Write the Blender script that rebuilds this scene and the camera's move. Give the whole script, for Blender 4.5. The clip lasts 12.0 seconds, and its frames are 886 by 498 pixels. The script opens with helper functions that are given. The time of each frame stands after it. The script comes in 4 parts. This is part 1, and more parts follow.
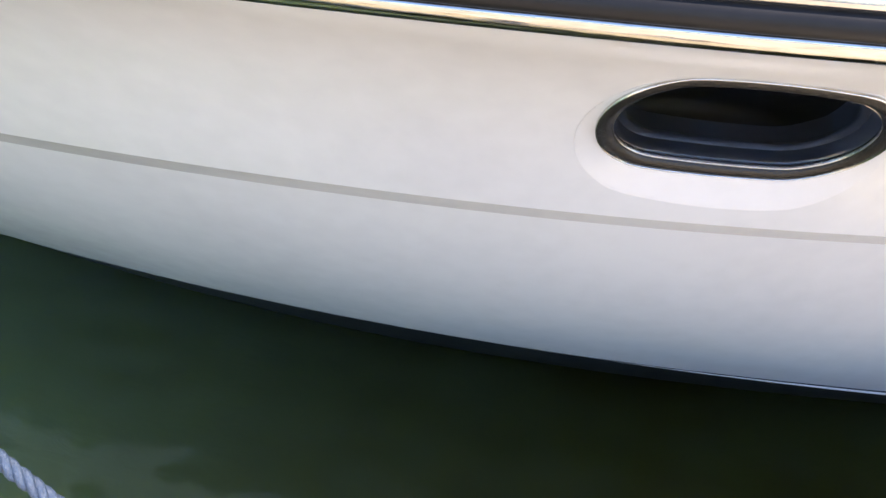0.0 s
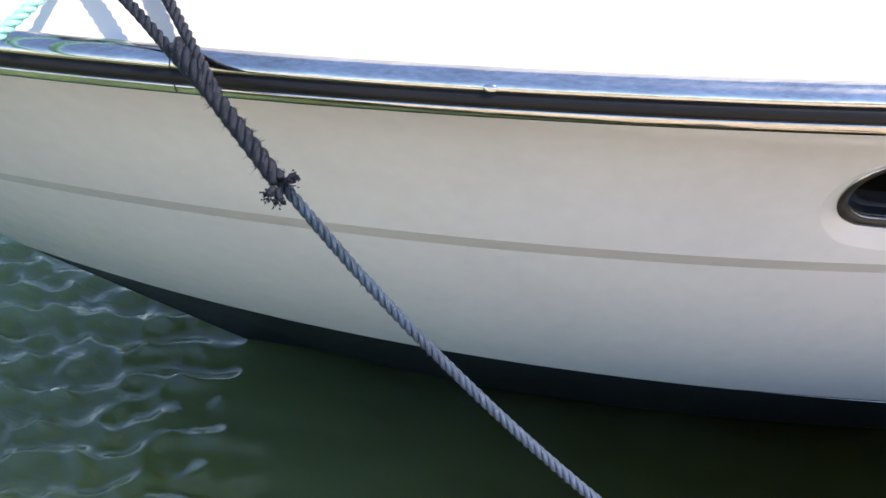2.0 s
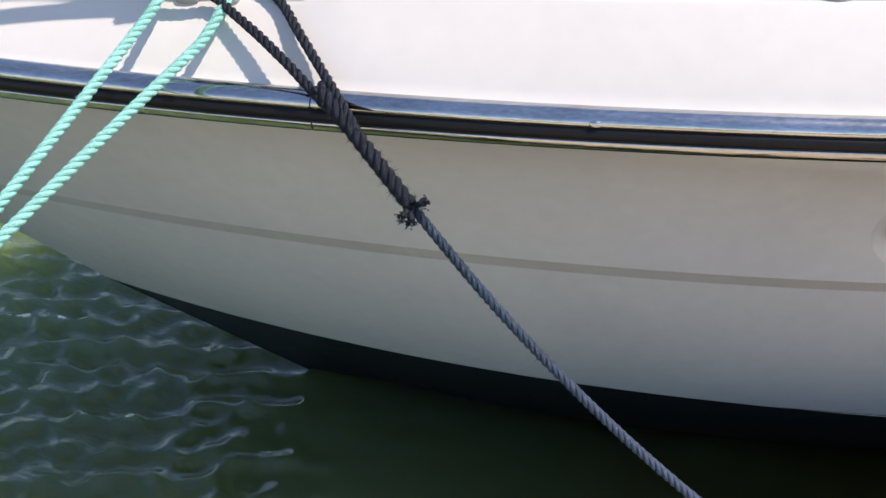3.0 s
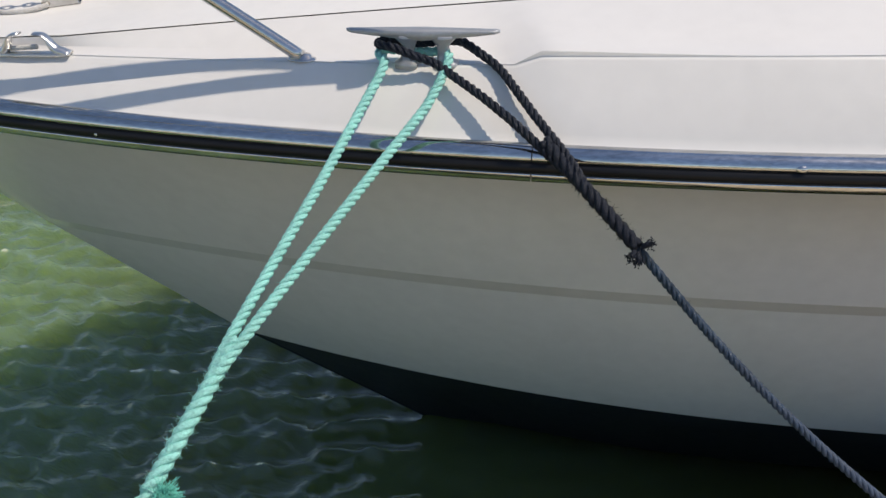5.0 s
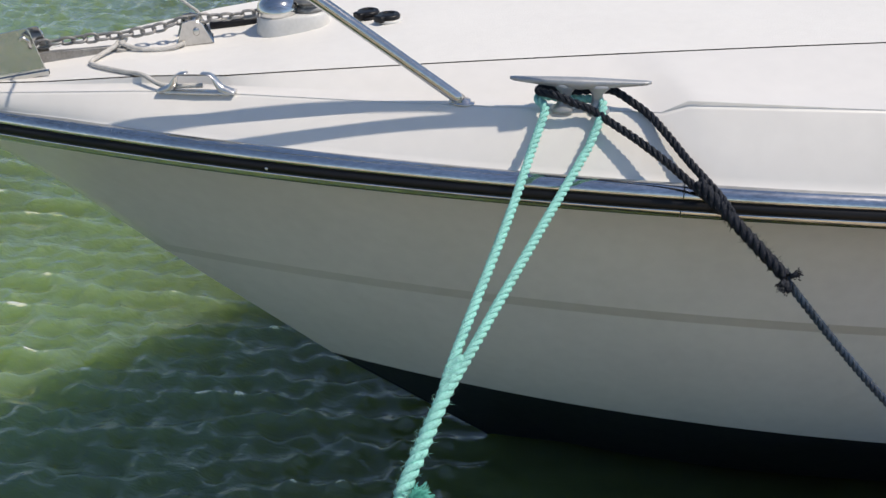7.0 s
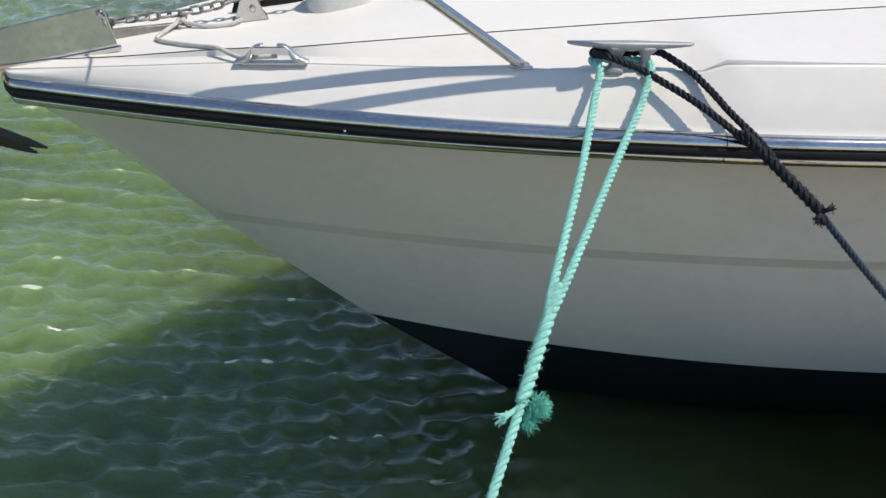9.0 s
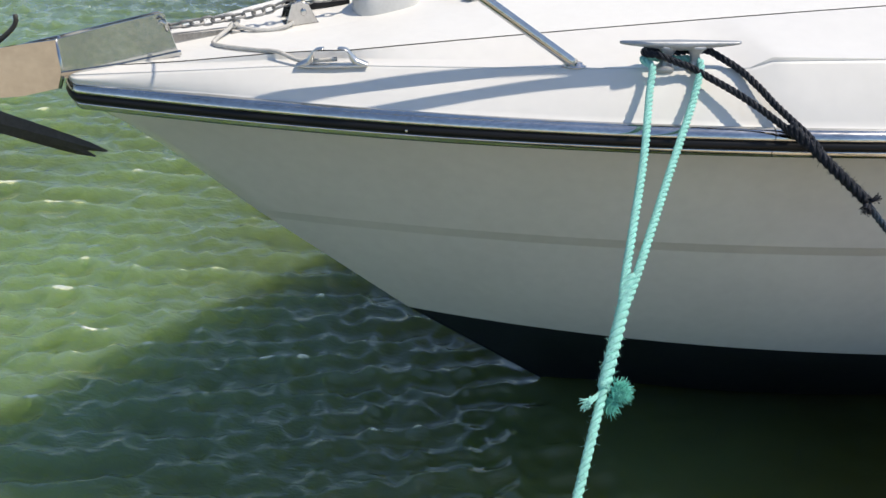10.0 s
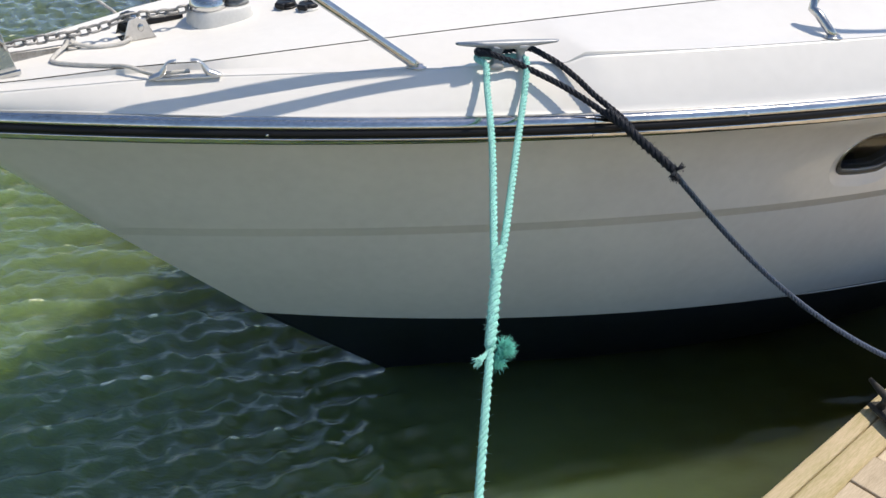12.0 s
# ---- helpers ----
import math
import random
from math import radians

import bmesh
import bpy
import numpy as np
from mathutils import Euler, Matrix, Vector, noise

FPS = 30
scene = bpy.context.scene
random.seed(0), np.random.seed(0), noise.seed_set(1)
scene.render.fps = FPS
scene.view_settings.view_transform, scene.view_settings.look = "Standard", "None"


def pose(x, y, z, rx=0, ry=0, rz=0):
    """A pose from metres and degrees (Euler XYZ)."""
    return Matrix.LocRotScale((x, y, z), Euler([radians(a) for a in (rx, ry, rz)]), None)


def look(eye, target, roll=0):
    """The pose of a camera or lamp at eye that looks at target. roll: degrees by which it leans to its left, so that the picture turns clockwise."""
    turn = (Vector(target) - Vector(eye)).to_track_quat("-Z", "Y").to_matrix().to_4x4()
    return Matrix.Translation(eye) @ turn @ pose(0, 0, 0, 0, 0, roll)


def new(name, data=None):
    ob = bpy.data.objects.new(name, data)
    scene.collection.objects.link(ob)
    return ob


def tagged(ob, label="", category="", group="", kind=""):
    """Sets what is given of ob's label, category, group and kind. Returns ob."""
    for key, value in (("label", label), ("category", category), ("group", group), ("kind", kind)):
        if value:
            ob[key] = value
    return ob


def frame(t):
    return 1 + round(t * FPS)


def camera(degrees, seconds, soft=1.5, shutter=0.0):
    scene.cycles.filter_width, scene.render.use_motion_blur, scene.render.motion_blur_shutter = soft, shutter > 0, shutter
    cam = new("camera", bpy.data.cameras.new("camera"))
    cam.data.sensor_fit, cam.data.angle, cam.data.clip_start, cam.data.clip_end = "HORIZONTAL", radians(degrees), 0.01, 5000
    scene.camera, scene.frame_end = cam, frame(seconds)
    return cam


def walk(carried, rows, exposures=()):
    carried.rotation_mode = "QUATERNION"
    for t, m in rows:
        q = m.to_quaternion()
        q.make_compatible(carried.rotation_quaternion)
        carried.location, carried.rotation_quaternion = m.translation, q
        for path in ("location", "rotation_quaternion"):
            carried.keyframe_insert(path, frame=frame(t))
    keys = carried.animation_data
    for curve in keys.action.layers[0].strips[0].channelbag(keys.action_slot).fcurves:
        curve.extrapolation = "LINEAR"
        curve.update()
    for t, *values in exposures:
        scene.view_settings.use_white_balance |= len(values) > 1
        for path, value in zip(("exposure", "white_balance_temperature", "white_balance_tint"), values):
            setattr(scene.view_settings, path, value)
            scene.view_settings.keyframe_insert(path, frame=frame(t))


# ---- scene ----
cam = camera(52.71, 12.0, soft=1.5)
# seconds, eye, target, roll
PATH = [
    (0, (0.816, -1.641, 1.645), (1.087, -0.325, 0.163), 3.66),
    (0.5, (0.669, -1.790, 1.720), (0.824, -0.387, 0.303), 0.64),
    (1, (0.533, -1.864, 1.762), (0.687, -0.415, 0.392), -1.08),
    (1.5, (0.395, -1.959, 1.830), (0.586, -0.464, 0.515), -2.25),
    (2, (0.316, -1.997, 1.895), (0.556, -0.462, 0.636), -1.33),
    (2.5, (0.210, -2.068, 1.935), (0.494, -0.497, 0.731), -0.75),
    (3, (0.120, -2.129, 1.961), (0.382, -0.528, 0.793), -1.18),
    (3.5, (0.014, -2.149, 1.992), (0.250, -0.517, 0.860), -1.23),
    (5.5, (-0.375, -2.205, 2.036), (-0.036, -0.538, 0.983), -1.32),
    (6, (-0.473, -2.257, 2.067), (-0.082, -0.596, 1.025), 0.48),
    (6.5, (-0.576, -2.246, 2.103), (-0.176, -0.588, 1.059), 1.15),
    (7, (-0.715, -2.209, 2.116), (-0.280, -0.544, 1.096), 0.67),
    (9, (-1.045, -2.321, 2.127), (-0.481, -0.705, 1.093), 1.12),
    (9.5, (-1.130, -2.338, 2.153), (-0.546, -0.730, 1.118), 1.06),
    (10, (-1.235, -2.320, 2.166), (-0.638, -0.724, 1.120), 0.79),
    (10.5, (-1.375, -2.280, 2.163), (-0.694, -0.730, 1.099), 1.16),
    (11, (-1.449, -2.267, 2.140), (-0.659, -0.766, 1.081), 1.53),
    (11.5, (-1.466, -2.320, 2.152), (-0.557, -0.873, 1.113), 2.18),
    (12, (-1.488, -2.376, 2.189), (-0.457, -0.986, 1.186), 3.58),
]
walk(cam, [(t, look(eye, target, roll)) for t, eye, target, roll in PATH],
     exposures=[(0.0, 1.61, 6450, 19), (0.5, 1.55, 6450, 19), (1.0, 1.58, 6450, 18), (1.5, 1.64, 6500, 18), (2.0, 1.1, 6550, 18), (2.5, 0.6, 6600, 18), (3.2, 0.27, 6650, 18), (5.5, -0.2, 6700, 13),
                (7.0, -0.12, 6650, 13), (9.0, 0.0, 6600, 11), (11.0, 0.21, 6600, 11), (11.5, 0.24, 6600, 12), (12.0, 0.13, 6600, 12)])

# ---------------------------------------------------------------- light
SUN_WAY = Vector((0.452, -0.180, 0.873)).normalized()
world = bpy.data.worlds.new("sky")
scene.world = world
world.use_nodes = True
wn = world.node_tree.nodes
sky = wn.new("ShaderNodeTexSky")
sky.sky_type = 'NISHITA'
sky.sun_disc = False
sky.dust_density = 0.35
sky.ozone_density = 1.6
sky.sun_elevation = math.asin(SUN_WAY.z)
sky.sun_rotation = math.atan2(SUN_WAY.x, SUN_WAY.y)
world.node_tree.links.new(sky.outputs[0], wn["Background"].inputs[0])
wn["Background"].inputs[1].default_value = 0.131
sun_data = bpy.data.lights.new("sun", 'SUN')
sun_data.energy, sun_data.angle, sun_data.color = 3.75, radians(0.5), (1.0, 0.925, 0.80)
sun = new("sun", sun_data)
sun.matrix_world = look(SUN_WAY * 30, (0, 0, 0))


# ---------------------------------------------------------------- materials
def shader(name, color, rough=0.5, metal=0.0, vary=0.0, scale=6.0, second=None, bump=0.0, bump_scale=60.0,
           coat=0.0, rough_vary=0.0, stretch=(1, 1, 1), spec=0.5, island=0.0, coat_rough=0.04):
    """A node material: base colour with stains at two scales, roughness variation and fine relief."""
    m = bpy.data.materials.new(name)
    m.use_nodes = True
    n, l = m.node_tree.nodes, m.node_tree.links
    b = n["Principled BSDF"]
    b.inputs["Roughness"].default_value = rough
    b.inputs["Metallic"].default_value = metal
    b.inputs["Coat Weight"].default_value = coat
    b.inputs["Coat Roughness"].default_value = coat_rough
    b.inputs["Specular IOR Level"].default_value = spec
    co = n.new("ShaderNodeTexCoord")
    mp = n.new("ShaderNodeMapping")
    mp.inputs["Scale"].default_value = stretch
    l.new(co.outputs["Object"], mp.inputs[0])

    def noise_at(sc, detail=5.0):
        t = n.new("ShaderNodeTexNoise")
        t.inputs["Scale"].default_value = sc
        t.inputs["Detail"].default_value = detail
        l.new(mp.outputs[0], t.inputs[0])
        return t.outputs[0]

    big, fine = noise_at(scale), noise_at(scale * 9)
    mix = n.new("ShaderNodeMath")
    mix.operation = 'MULTIPLY_ADD'
    mix.inputs[1].default_value = 0.45
    l.new(fine, mix.inputs[0])
    half = n.new("ShaderNodeMath")
    half.operation = 'MULTIPLY'
    half.inputs[1].default_value = 0.55
    l.new(big, half.inputs[0])
    l.new(half.outputs[0], mix.inputs[2])
    ramp = n.new("ShaderNodeValToRGB")
    dark = second or tuple(c * (1 - vary) for c in color)
    ramp.color_ramp.elements[0].color, ramp.color_ramp.elements[0].position = (*dark, 1), 0.33
    ramp.color_ramp.elements[1].color, ramp.color_ramp.elements[1].position = (*color, 1), 0.62
    l.new(mix.outputs[0], ramp.inputs[0])
    out = ramp.outputs[0]
    if island:
        oi = n.new("ShaderNodeObjectInfo")
        mr = n.new("ShaderNodeMapRange")
        mr.inputs[3].default_value, mr.inputs[4].default_value = 1 - island, 1 + island
        l.new(oi.outputs["Random"], mr.inputs[0])
        hs = n.new("ShaderNodeHueSaturation")
        l.new(mr.outputs[0], hs.inputs["Value"])
        l.new(out, hs.inputs["Color"])
        out = hs.outputs[0]
    l.new(out, b.inputs["Base Color"])
    if rough_vary:
        rr = n.new("ShaderNodeMapRange")
        rr.inputs[3].default_value, rr.inputs[4].default_value = max(rough - rough_vary, 0.01), rough + rough_vary
        l.new(mix.outputs[0], rr.inputs[0])
        l.new(rr.outputs[0], b.inputs["Roughness"])
    if bump:
        bp = n.new("ShaderNodeBump")
        bp.inputs["Strength"].default_value = bump
        bp.inputs["Distance"].default_value = 0.01
        l.new(noise_at(bump_scale, 3.0), bp.inputs["Height"])
        l.new(bp.outputs[0], b.inputs["Normal"])
    return m


GELCOAT = shader("gelcoat", (0.765, 0.735, 0.70), 0.22, vary=0.08, scale=3.0, rough_vary=0.09, coat=0.6)
DECKCOAT = shader("deck_gelcoat", (0.79, 0.765, 0.72), 0.35, vary=0.05, scale=3.0, rough_vary=0.08, coat=0.15)
NONSKID = shader("nonskid_gelcoat", (0.80, 0.78, 0.735), 0.55, vary=0.05, scale=4.0, bump=0.15, bump_scale=260)
ANTIFOUL = shader("antifouling", (0.012, 0.017, 0.024), 0.42, vary=0.5, scale=5, rough_vary=0.15, bump=0.05, bump_scale=80)
POLISHED = shader("polished_stainless", (0.60, 0.60, 0.585), 0.09, 1.0, vary=0.22, scale=7, rough_vary=0.08, bump=0.09, bump_scale=9)
CHROME = shader("chrome", (0.74, 0.73, 0.71), 0.11, 1.0, vary=0.34, scale=9, rough_vary=0.12, bump=0.10, bump_scale=9, stretch=(0.5, 1.8, 4.0))
SATIN = shader("satin_cast_steel", (0.76, 0.75, 0.73), 0.33, 1.0, vary=0.18, scale=18, rough_vary=0.10, bump=0.03, bump_scale=120)
STEEL = shader("stainless_steel", (0.62, 0.61, 0.59), 0.16, 1.0, vary=0.2, scale=9, rough_vary=0.08, bump=0.12, bump_scale=7)
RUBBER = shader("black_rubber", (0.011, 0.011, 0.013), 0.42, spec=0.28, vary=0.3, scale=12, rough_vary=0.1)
ALLOY = shader("cast_alloy", (0.47, 0.48, 0.49), 0.5, 0.6, vary=0.15, scale=14, bump=0.06, bump_scale=220)
GALV = shader("galvanised_steel", (0.38, 0.37, 0.35), 0.5, 0.6, vary=0.45, scale=22, rough_vary=0.15, bump=0.1, bump_scale=150)
DARKIRON = shader("dark_anchor_steel", (0.07, 0.066, 0.06), 0.55, 0.3, vary=0.5, scale=16, bump=0.12, bump_scale=120)
SEAM = shader("seam_sealant", (0.02, 0.02, 0.022), 0.6)
LINER = shader("port_liner", (0.085, 0.10, 0.14), 0.35, vary=0.35, scale=14, coat=0.4)
GASKET = shader("glossy_black_gasket", (0.012, 0.012, 0.013), 0.18, vary=0.5, scale=60, rough_vary=0.12, bump=0.25, bump_scale=350)
GREEN = shader("green_rope", (0.36, 0.80, 0.70), 0.72, vary=0.30, scale=30, bump=0.5, bump_scale=420, stretch=(1, 1, 1))
GREEN_PALE = shader("green_rope_frayed", (0.16, 0.62, 0.50), 0.8, vary=0.3, scale=40)
NAVY = shader("navy_rope", (0.0065, 0.011, 0.023), 0.45, spec=0.35, vary=0.5, scale=40, bump=0.4, bump_scale=600)
NAVY_WORN = shader("faded_navy_rope", (0.022, 0.050, 0.090), 0.38, vary=0.7, scale=40, bump=0.4, bump_scale=600)


def fade_along(m, pale, a, z):
    """Fades a material's colour to a paler one along the world's x, as the outer end of a rope does in the sun."""
    n, l = m.node_tree.nodes, m.node_tree.links
    b = n["Principled BSDF"]
    old = b.inputs["Base Color"].links[0].from_socket
    pos, xyz, reach, mix = (n.new(k) for k in ("ShaderNodeNewGeometry", "ShaderNodeSeparateXYZ", "ShaderNodeMapRange", "ShaderNodeMix"))
    mix.data_type = 'RGBA'
    reach.inputs[1].default_value, reach.inputs[2].default_value = a, z
    l.new(pos.outputs["Position"], xyz.inputs[0])
    l.new(xyz.outputs[0], reach.inputs[0])
    l.new(reach.outputs[0], mix.inputs[0])
    l.new(old, mix.inputs[6])
    mix.inputs[7].default_value = (*pale, 1)
    l.new(mix.outputs[2], b.inputs["Base Color"])


fade_along(NAVY_WORN, (0.085, 0.115, 0.185), 0.30, 0.85)
LINE = shader("lashing_line", (0.66, 0.635, 0.585), 0.8, vary=0.35, scale=40, bump=0.4, bump_scale=400)
PLANK = shader("weathered_pine", (0.66, 0.54, 0.38), 0.75, second=(0.46, 0.36, 0.24), scale=3.0, stretch=(1.2, 9, 9), bump=0.35, bump_scale=40, island=0.14)
BEAM = shader("edge_timber", (0.60, 0.48, 0.31), 0.8, second=(0.38, 0.33, 0.15), scale=3.5, stretch=(1.0, 8, 8), bump=0.4, bump_scale=45, island=0.08)
REDCAP = shader("red_plastic", (0.45, 0.06, 0.04), 0.4, vary=0.2)
CASING = shader("windlass_casing", (0.66, 0.65, 0.62), 0.4, vary=0.12, scale=12)


def water_material():
    """Turbid green water: light spreads far below the surface; ripples too far off for the mesh are relief."""
    m = bpy.data.materials.new("harbour_water")
    m.use_nodes = True
    n, l = m.node_tree.nodes, m.node_tree.links
    b = n["Principled BSDF"]
    b.inputs["IOR"].default_value = 1.333
    b.inputs["Roughness"].default_value = 0.015
    b.subsurface_method = 'RANDOM_WALK'
    b.inputs["Subsurface Weight"].default_value = 1.0
    b.inputs["Subsurface Radius"].default_value = (1.9, 1.7, 0.50)
    b.inputs["Subsurface Scale"].default_value = 1.0
    b.inputs["Specular IOR Level"].default_value = 0.55
    b.inputs["Coat Weight"].default_value = 0.85
    b.inputs["Coat IOR"].default_value = 1.333
    b.inputs["Coat Roughness"].default_value = 0.01
    co = n.new("ShaderNodeNewGeometry")
    t = n.new("ShaderNodeTexNoise")
    t.inputs["Scale"].default_value = 0.55
    t.inputs["Detail"].default_value = 4
    l.new(co.outputs["Position"], t.inputs[0])
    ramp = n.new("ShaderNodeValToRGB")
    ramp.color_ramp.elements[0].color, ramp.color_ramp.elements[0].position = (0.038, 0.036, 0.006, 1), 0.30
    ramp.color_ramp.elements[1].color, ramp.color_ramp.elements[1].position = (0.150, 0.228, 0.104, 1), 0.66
    # milky green out in the harbour; olive beside the hull, darkened in place of shade
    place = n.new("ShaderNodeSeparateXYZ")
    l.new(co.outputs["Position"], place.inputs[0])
    berth_shade = n.new("ShaderNodeMapRange")
    berth_shade.inputs[1].default_value, berth_shade.inputs[2].default_value = 1.2, -1.6
    berth_shade.inputs[3].default_value, berth_shade.inputs[4].default_value = 0.08, 0.395
    l.new(place.outputs[0], berth_shade.inputs[0])
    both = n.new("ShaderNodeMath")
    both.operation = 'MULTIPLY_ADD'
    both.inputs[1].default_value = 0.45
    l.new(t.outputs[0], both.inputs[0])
    l.new(berth_shade.outputs[0], both.inputs[2])
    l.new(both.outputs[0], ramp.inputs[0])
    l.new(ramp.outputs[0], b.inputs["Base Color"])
    mp = n.new("ShaderNodeMapping")
    mp.vector_type = 'TEXTURE'
    mp.inputs["Scale"].default_value = (0.45, 1.2, 1.0)
    mp.inputs["Rotation"].default_value = (0, 0, radians(62))
    l.new(co.outputs["Position"], mp.inputs[0])
    xyz = n.new("ShaderNodeSeparateXYZ")
    l.new(co.outputs["Position"], xyz.inputs[0])
    far = n.new("ShaderNodeVectorMath")
    far.operation = 'LENGTH'
    l.new(co.outputs["Position"], far.inputs[0])
    normal = None
    for scale, detail, dist, a, z in ((3.2, 3.0, 0.055, 5.0, 9.0), (13.0, 3.5, 0.013, 0.0, -1.0)):
        reach = n.new("ShaderNodeMapRange")
        reach.inputs[1].default_value, reach.inputs[2].default_value = a, z
        reach.inputs[3].default_value, reach.inputs[4].default_value = 0.0 if scale < 5 else 0.10, 1.0
        # the long ripples by distance, the short ones out of the boat's lee
        l.new(far.outputs["Value"] if scale < 5 else xyz.outputs[0], reach.inputs[0])
        fine = n.new("ShaderNodeTexNoise")
        fine.inputs["Scale"].default_value = scale
        fine.inputs["Detail"].default_value = detail
        fine.inputs["Distortion"].default_value = 0.5
        l.new(mp.outputs[0], fine.inputs[0])
        bp = n.new("ShaderNodeBump")
        l.new(reach.outputs[0], bp.inputs["Strength"])
        bp.inputs["Distance"].default_value = dist
        l.new(fine.outputs[0], bp.inputs["Height"])
        if normal:
            l.new(normal, bp.inputs["Normal"])
        normal = bp.outputs[0]
    l.new(normal, b.inputs["Normal"])
    l.new(normal, b.inputs["Coat Normal"])
    return m


def pane_material():
    m = bpy.data.materials.new("tinted_glass")
    m.use_nodes = True
    b = m.node_tree.nodes["Principled BSDF"]
    b.inputs["Base Color"].default_value = (0.62, 0.66, 0.72, 1)
    b.inputs["Roughness"].default_value = 0.01
    b.inputs["Transmission Weight"].default_value = 1.0
    b.inputs["IOR"].default_value = 1.45
    return m


PANE = pane_material()
WATER = water_material()


# ---------------------------------------------------------------- helpers
def part(name, bm, material, parent=None, label="", smooth=True, flip=True, crease=0.0):
    """Links a bmesh as one mesh object, under a thing or a part if one is given; edges bent more than crease stay sharp."""
    if crease:
        for e in bm.edges:
            e.smooth = len(e.link_faces) != 2 or e.calc_face_angle(0) < crease
    if flip:
        bmesh.ops.recalc_face_normals(bm, faces=bm.faces)
    me = bpy.data.meshes.new(name)
    bm.to_mesh(me)
    bm.free()
    for p in me.polygons:
        p.use_smooth = smooth
    me.materials.append(material)
    ob = new(name, me)
    if parent:
        ob.parent = parent
    return tagged(ob, label)


def thing(name, label, category, m=None, group="", kind=""):
    ob = new(name)
    ob.empty_display_size = 0.05
    if m:
        ob.matrix_world = m
    return tagged(ob, label, category, group, kind)


def tube(bm, path, radius, sides=12, cap=True, flat=1.0):
    """A tube along points; radius is a number or a function of 0..1."""
    pts = [Vector(p) for p in path]
    n = len(pts)
    up = Vector((0.13, 0.21, 0.97))
    rings = []
    for i, p in enumerate(pts):
        d = (pts[min(i + 1, n - 1)] - pts[max(i - 1, 0)]).normalized()
        side = up.cross(d)
        if side.length < 1e-4:
            side = Vector((1, 0, 0)).cross(d)
        side.normalize()
        up = d.cross(side).normalized()
        r = radius(i / (n - 1)) if callable(radius) else radius
        rings.append([bm.verts.new(p + (side * math.cos(a) + up * math.sin(a) * flat) * r)
                      for a in (2 * math.pi * k / sides for k in range(sides))])
    for a, b in zip(rings, rings[1:]):
        for k in range(sides):
            bm.faces.new((a[k], a[(k + 1) % sides], b[(k + 1) % sides], b[k]))
    if cap:
        bm.faces.new(rings[0][::-1])
        bm.faces.new(rings[-1])
    return bm


def grid_rows(bm, rows, flip=False):
    """Faces between rows of points of equal length."""
    vs = [[bm.verts.new(p) for p in row] for row in rows]
    for a, b in zip(vs, vs[1:]):
        for k in range(len(a) - 1):
            q = (a[k], a[k + 1], b[k + 1], b[k])
            if len({v.co.to_tuple(6) for v in q}) > 2:
                bm.faces.new(q[::-1] if flip else q)
    return bm


def box(bm, size, m=None, bevel=0.0, segments=2):
    r = bmesh.ops.create_cube(bm, size=1.0)
    bmesh.ops.scale(bm, vec=size, verts=r["verts"])
    if bevel:
        es = {e for v in r["verts"] for e in v.link_edges}
        out = bmesh.ops.bevel(bm, geom=list(es), offset=bevel, segments=segments, affect='EDGES', profile=0.5)
        vs = {v for f in out["faces"] for v in f.verts} | {v for v in r["verts"] if v.is_valid}
    else:
        vs = set(r["verts"])
    if m:
        bmesh.ops.transform(bm, matrix=m, verts=list(vs))
    return bm


def lathe(bm, profile, m=None, sides=28):
    """A body turned round z from (radius, height) pairs."""
    rows = []
    for r, z in profile:
        rows.append([Vector((r * math.cos(a), r * math.sin(a), z)) for a in (2 * math.pi * k / sides for k in range(sides))])
    vs = [[bm.verts.new((m @ p) if m else p) for p in row] for row in rows]
    for a, b in zip(vs, vs[1:]):
        for k in range(sides):
            bm.faces.new((a[k], a[(k + 1) % sides], b[(k + 1) % sides], b[k]))
    bm.faces.new(vs[0][::-1])
    bm.faces.new(vs[-1])
    return bm


def spline(points, count):
    """Catmull-Rom through points, resampled at equal steps."""
    p = [Vector(q) for q in points]
    p = [p[0] * 2 - p[1]] + p + [p[-1] * 2 - p[-2]]
    fine = []
    for i in range(1, len(p) - 2):
        for k in range(24):
            t = k / 24
            a, b, c, d = p[i - 1:i + 3]
            fine.append(0.5 * (2 * b + (c - a) * t + (2 * a - 5 * b + 4 * c - d) * t * t + (3 * b - a - 3 * c + d) * t ** 3))
    fine.append(p[-2])
    acc = [0.0]
    for a, b in zip(fine, fine[1:]):
        acc.append(acc[-1] + (b - a).length)
    out, j = [], 0
    for k in range(count):
        want = acc[-1] * k / (count - 1)
        while j < len(acc) - 2 and acc[j + 1] < want:
            j += 1
        f = (want - acc[j]) / max(acc[j + 1] - acc[j], 1e-9)
        out.append(fine[j].lerp(fine[j + 1], min(max(f, 0), 1)))
    return out, acc[-1]


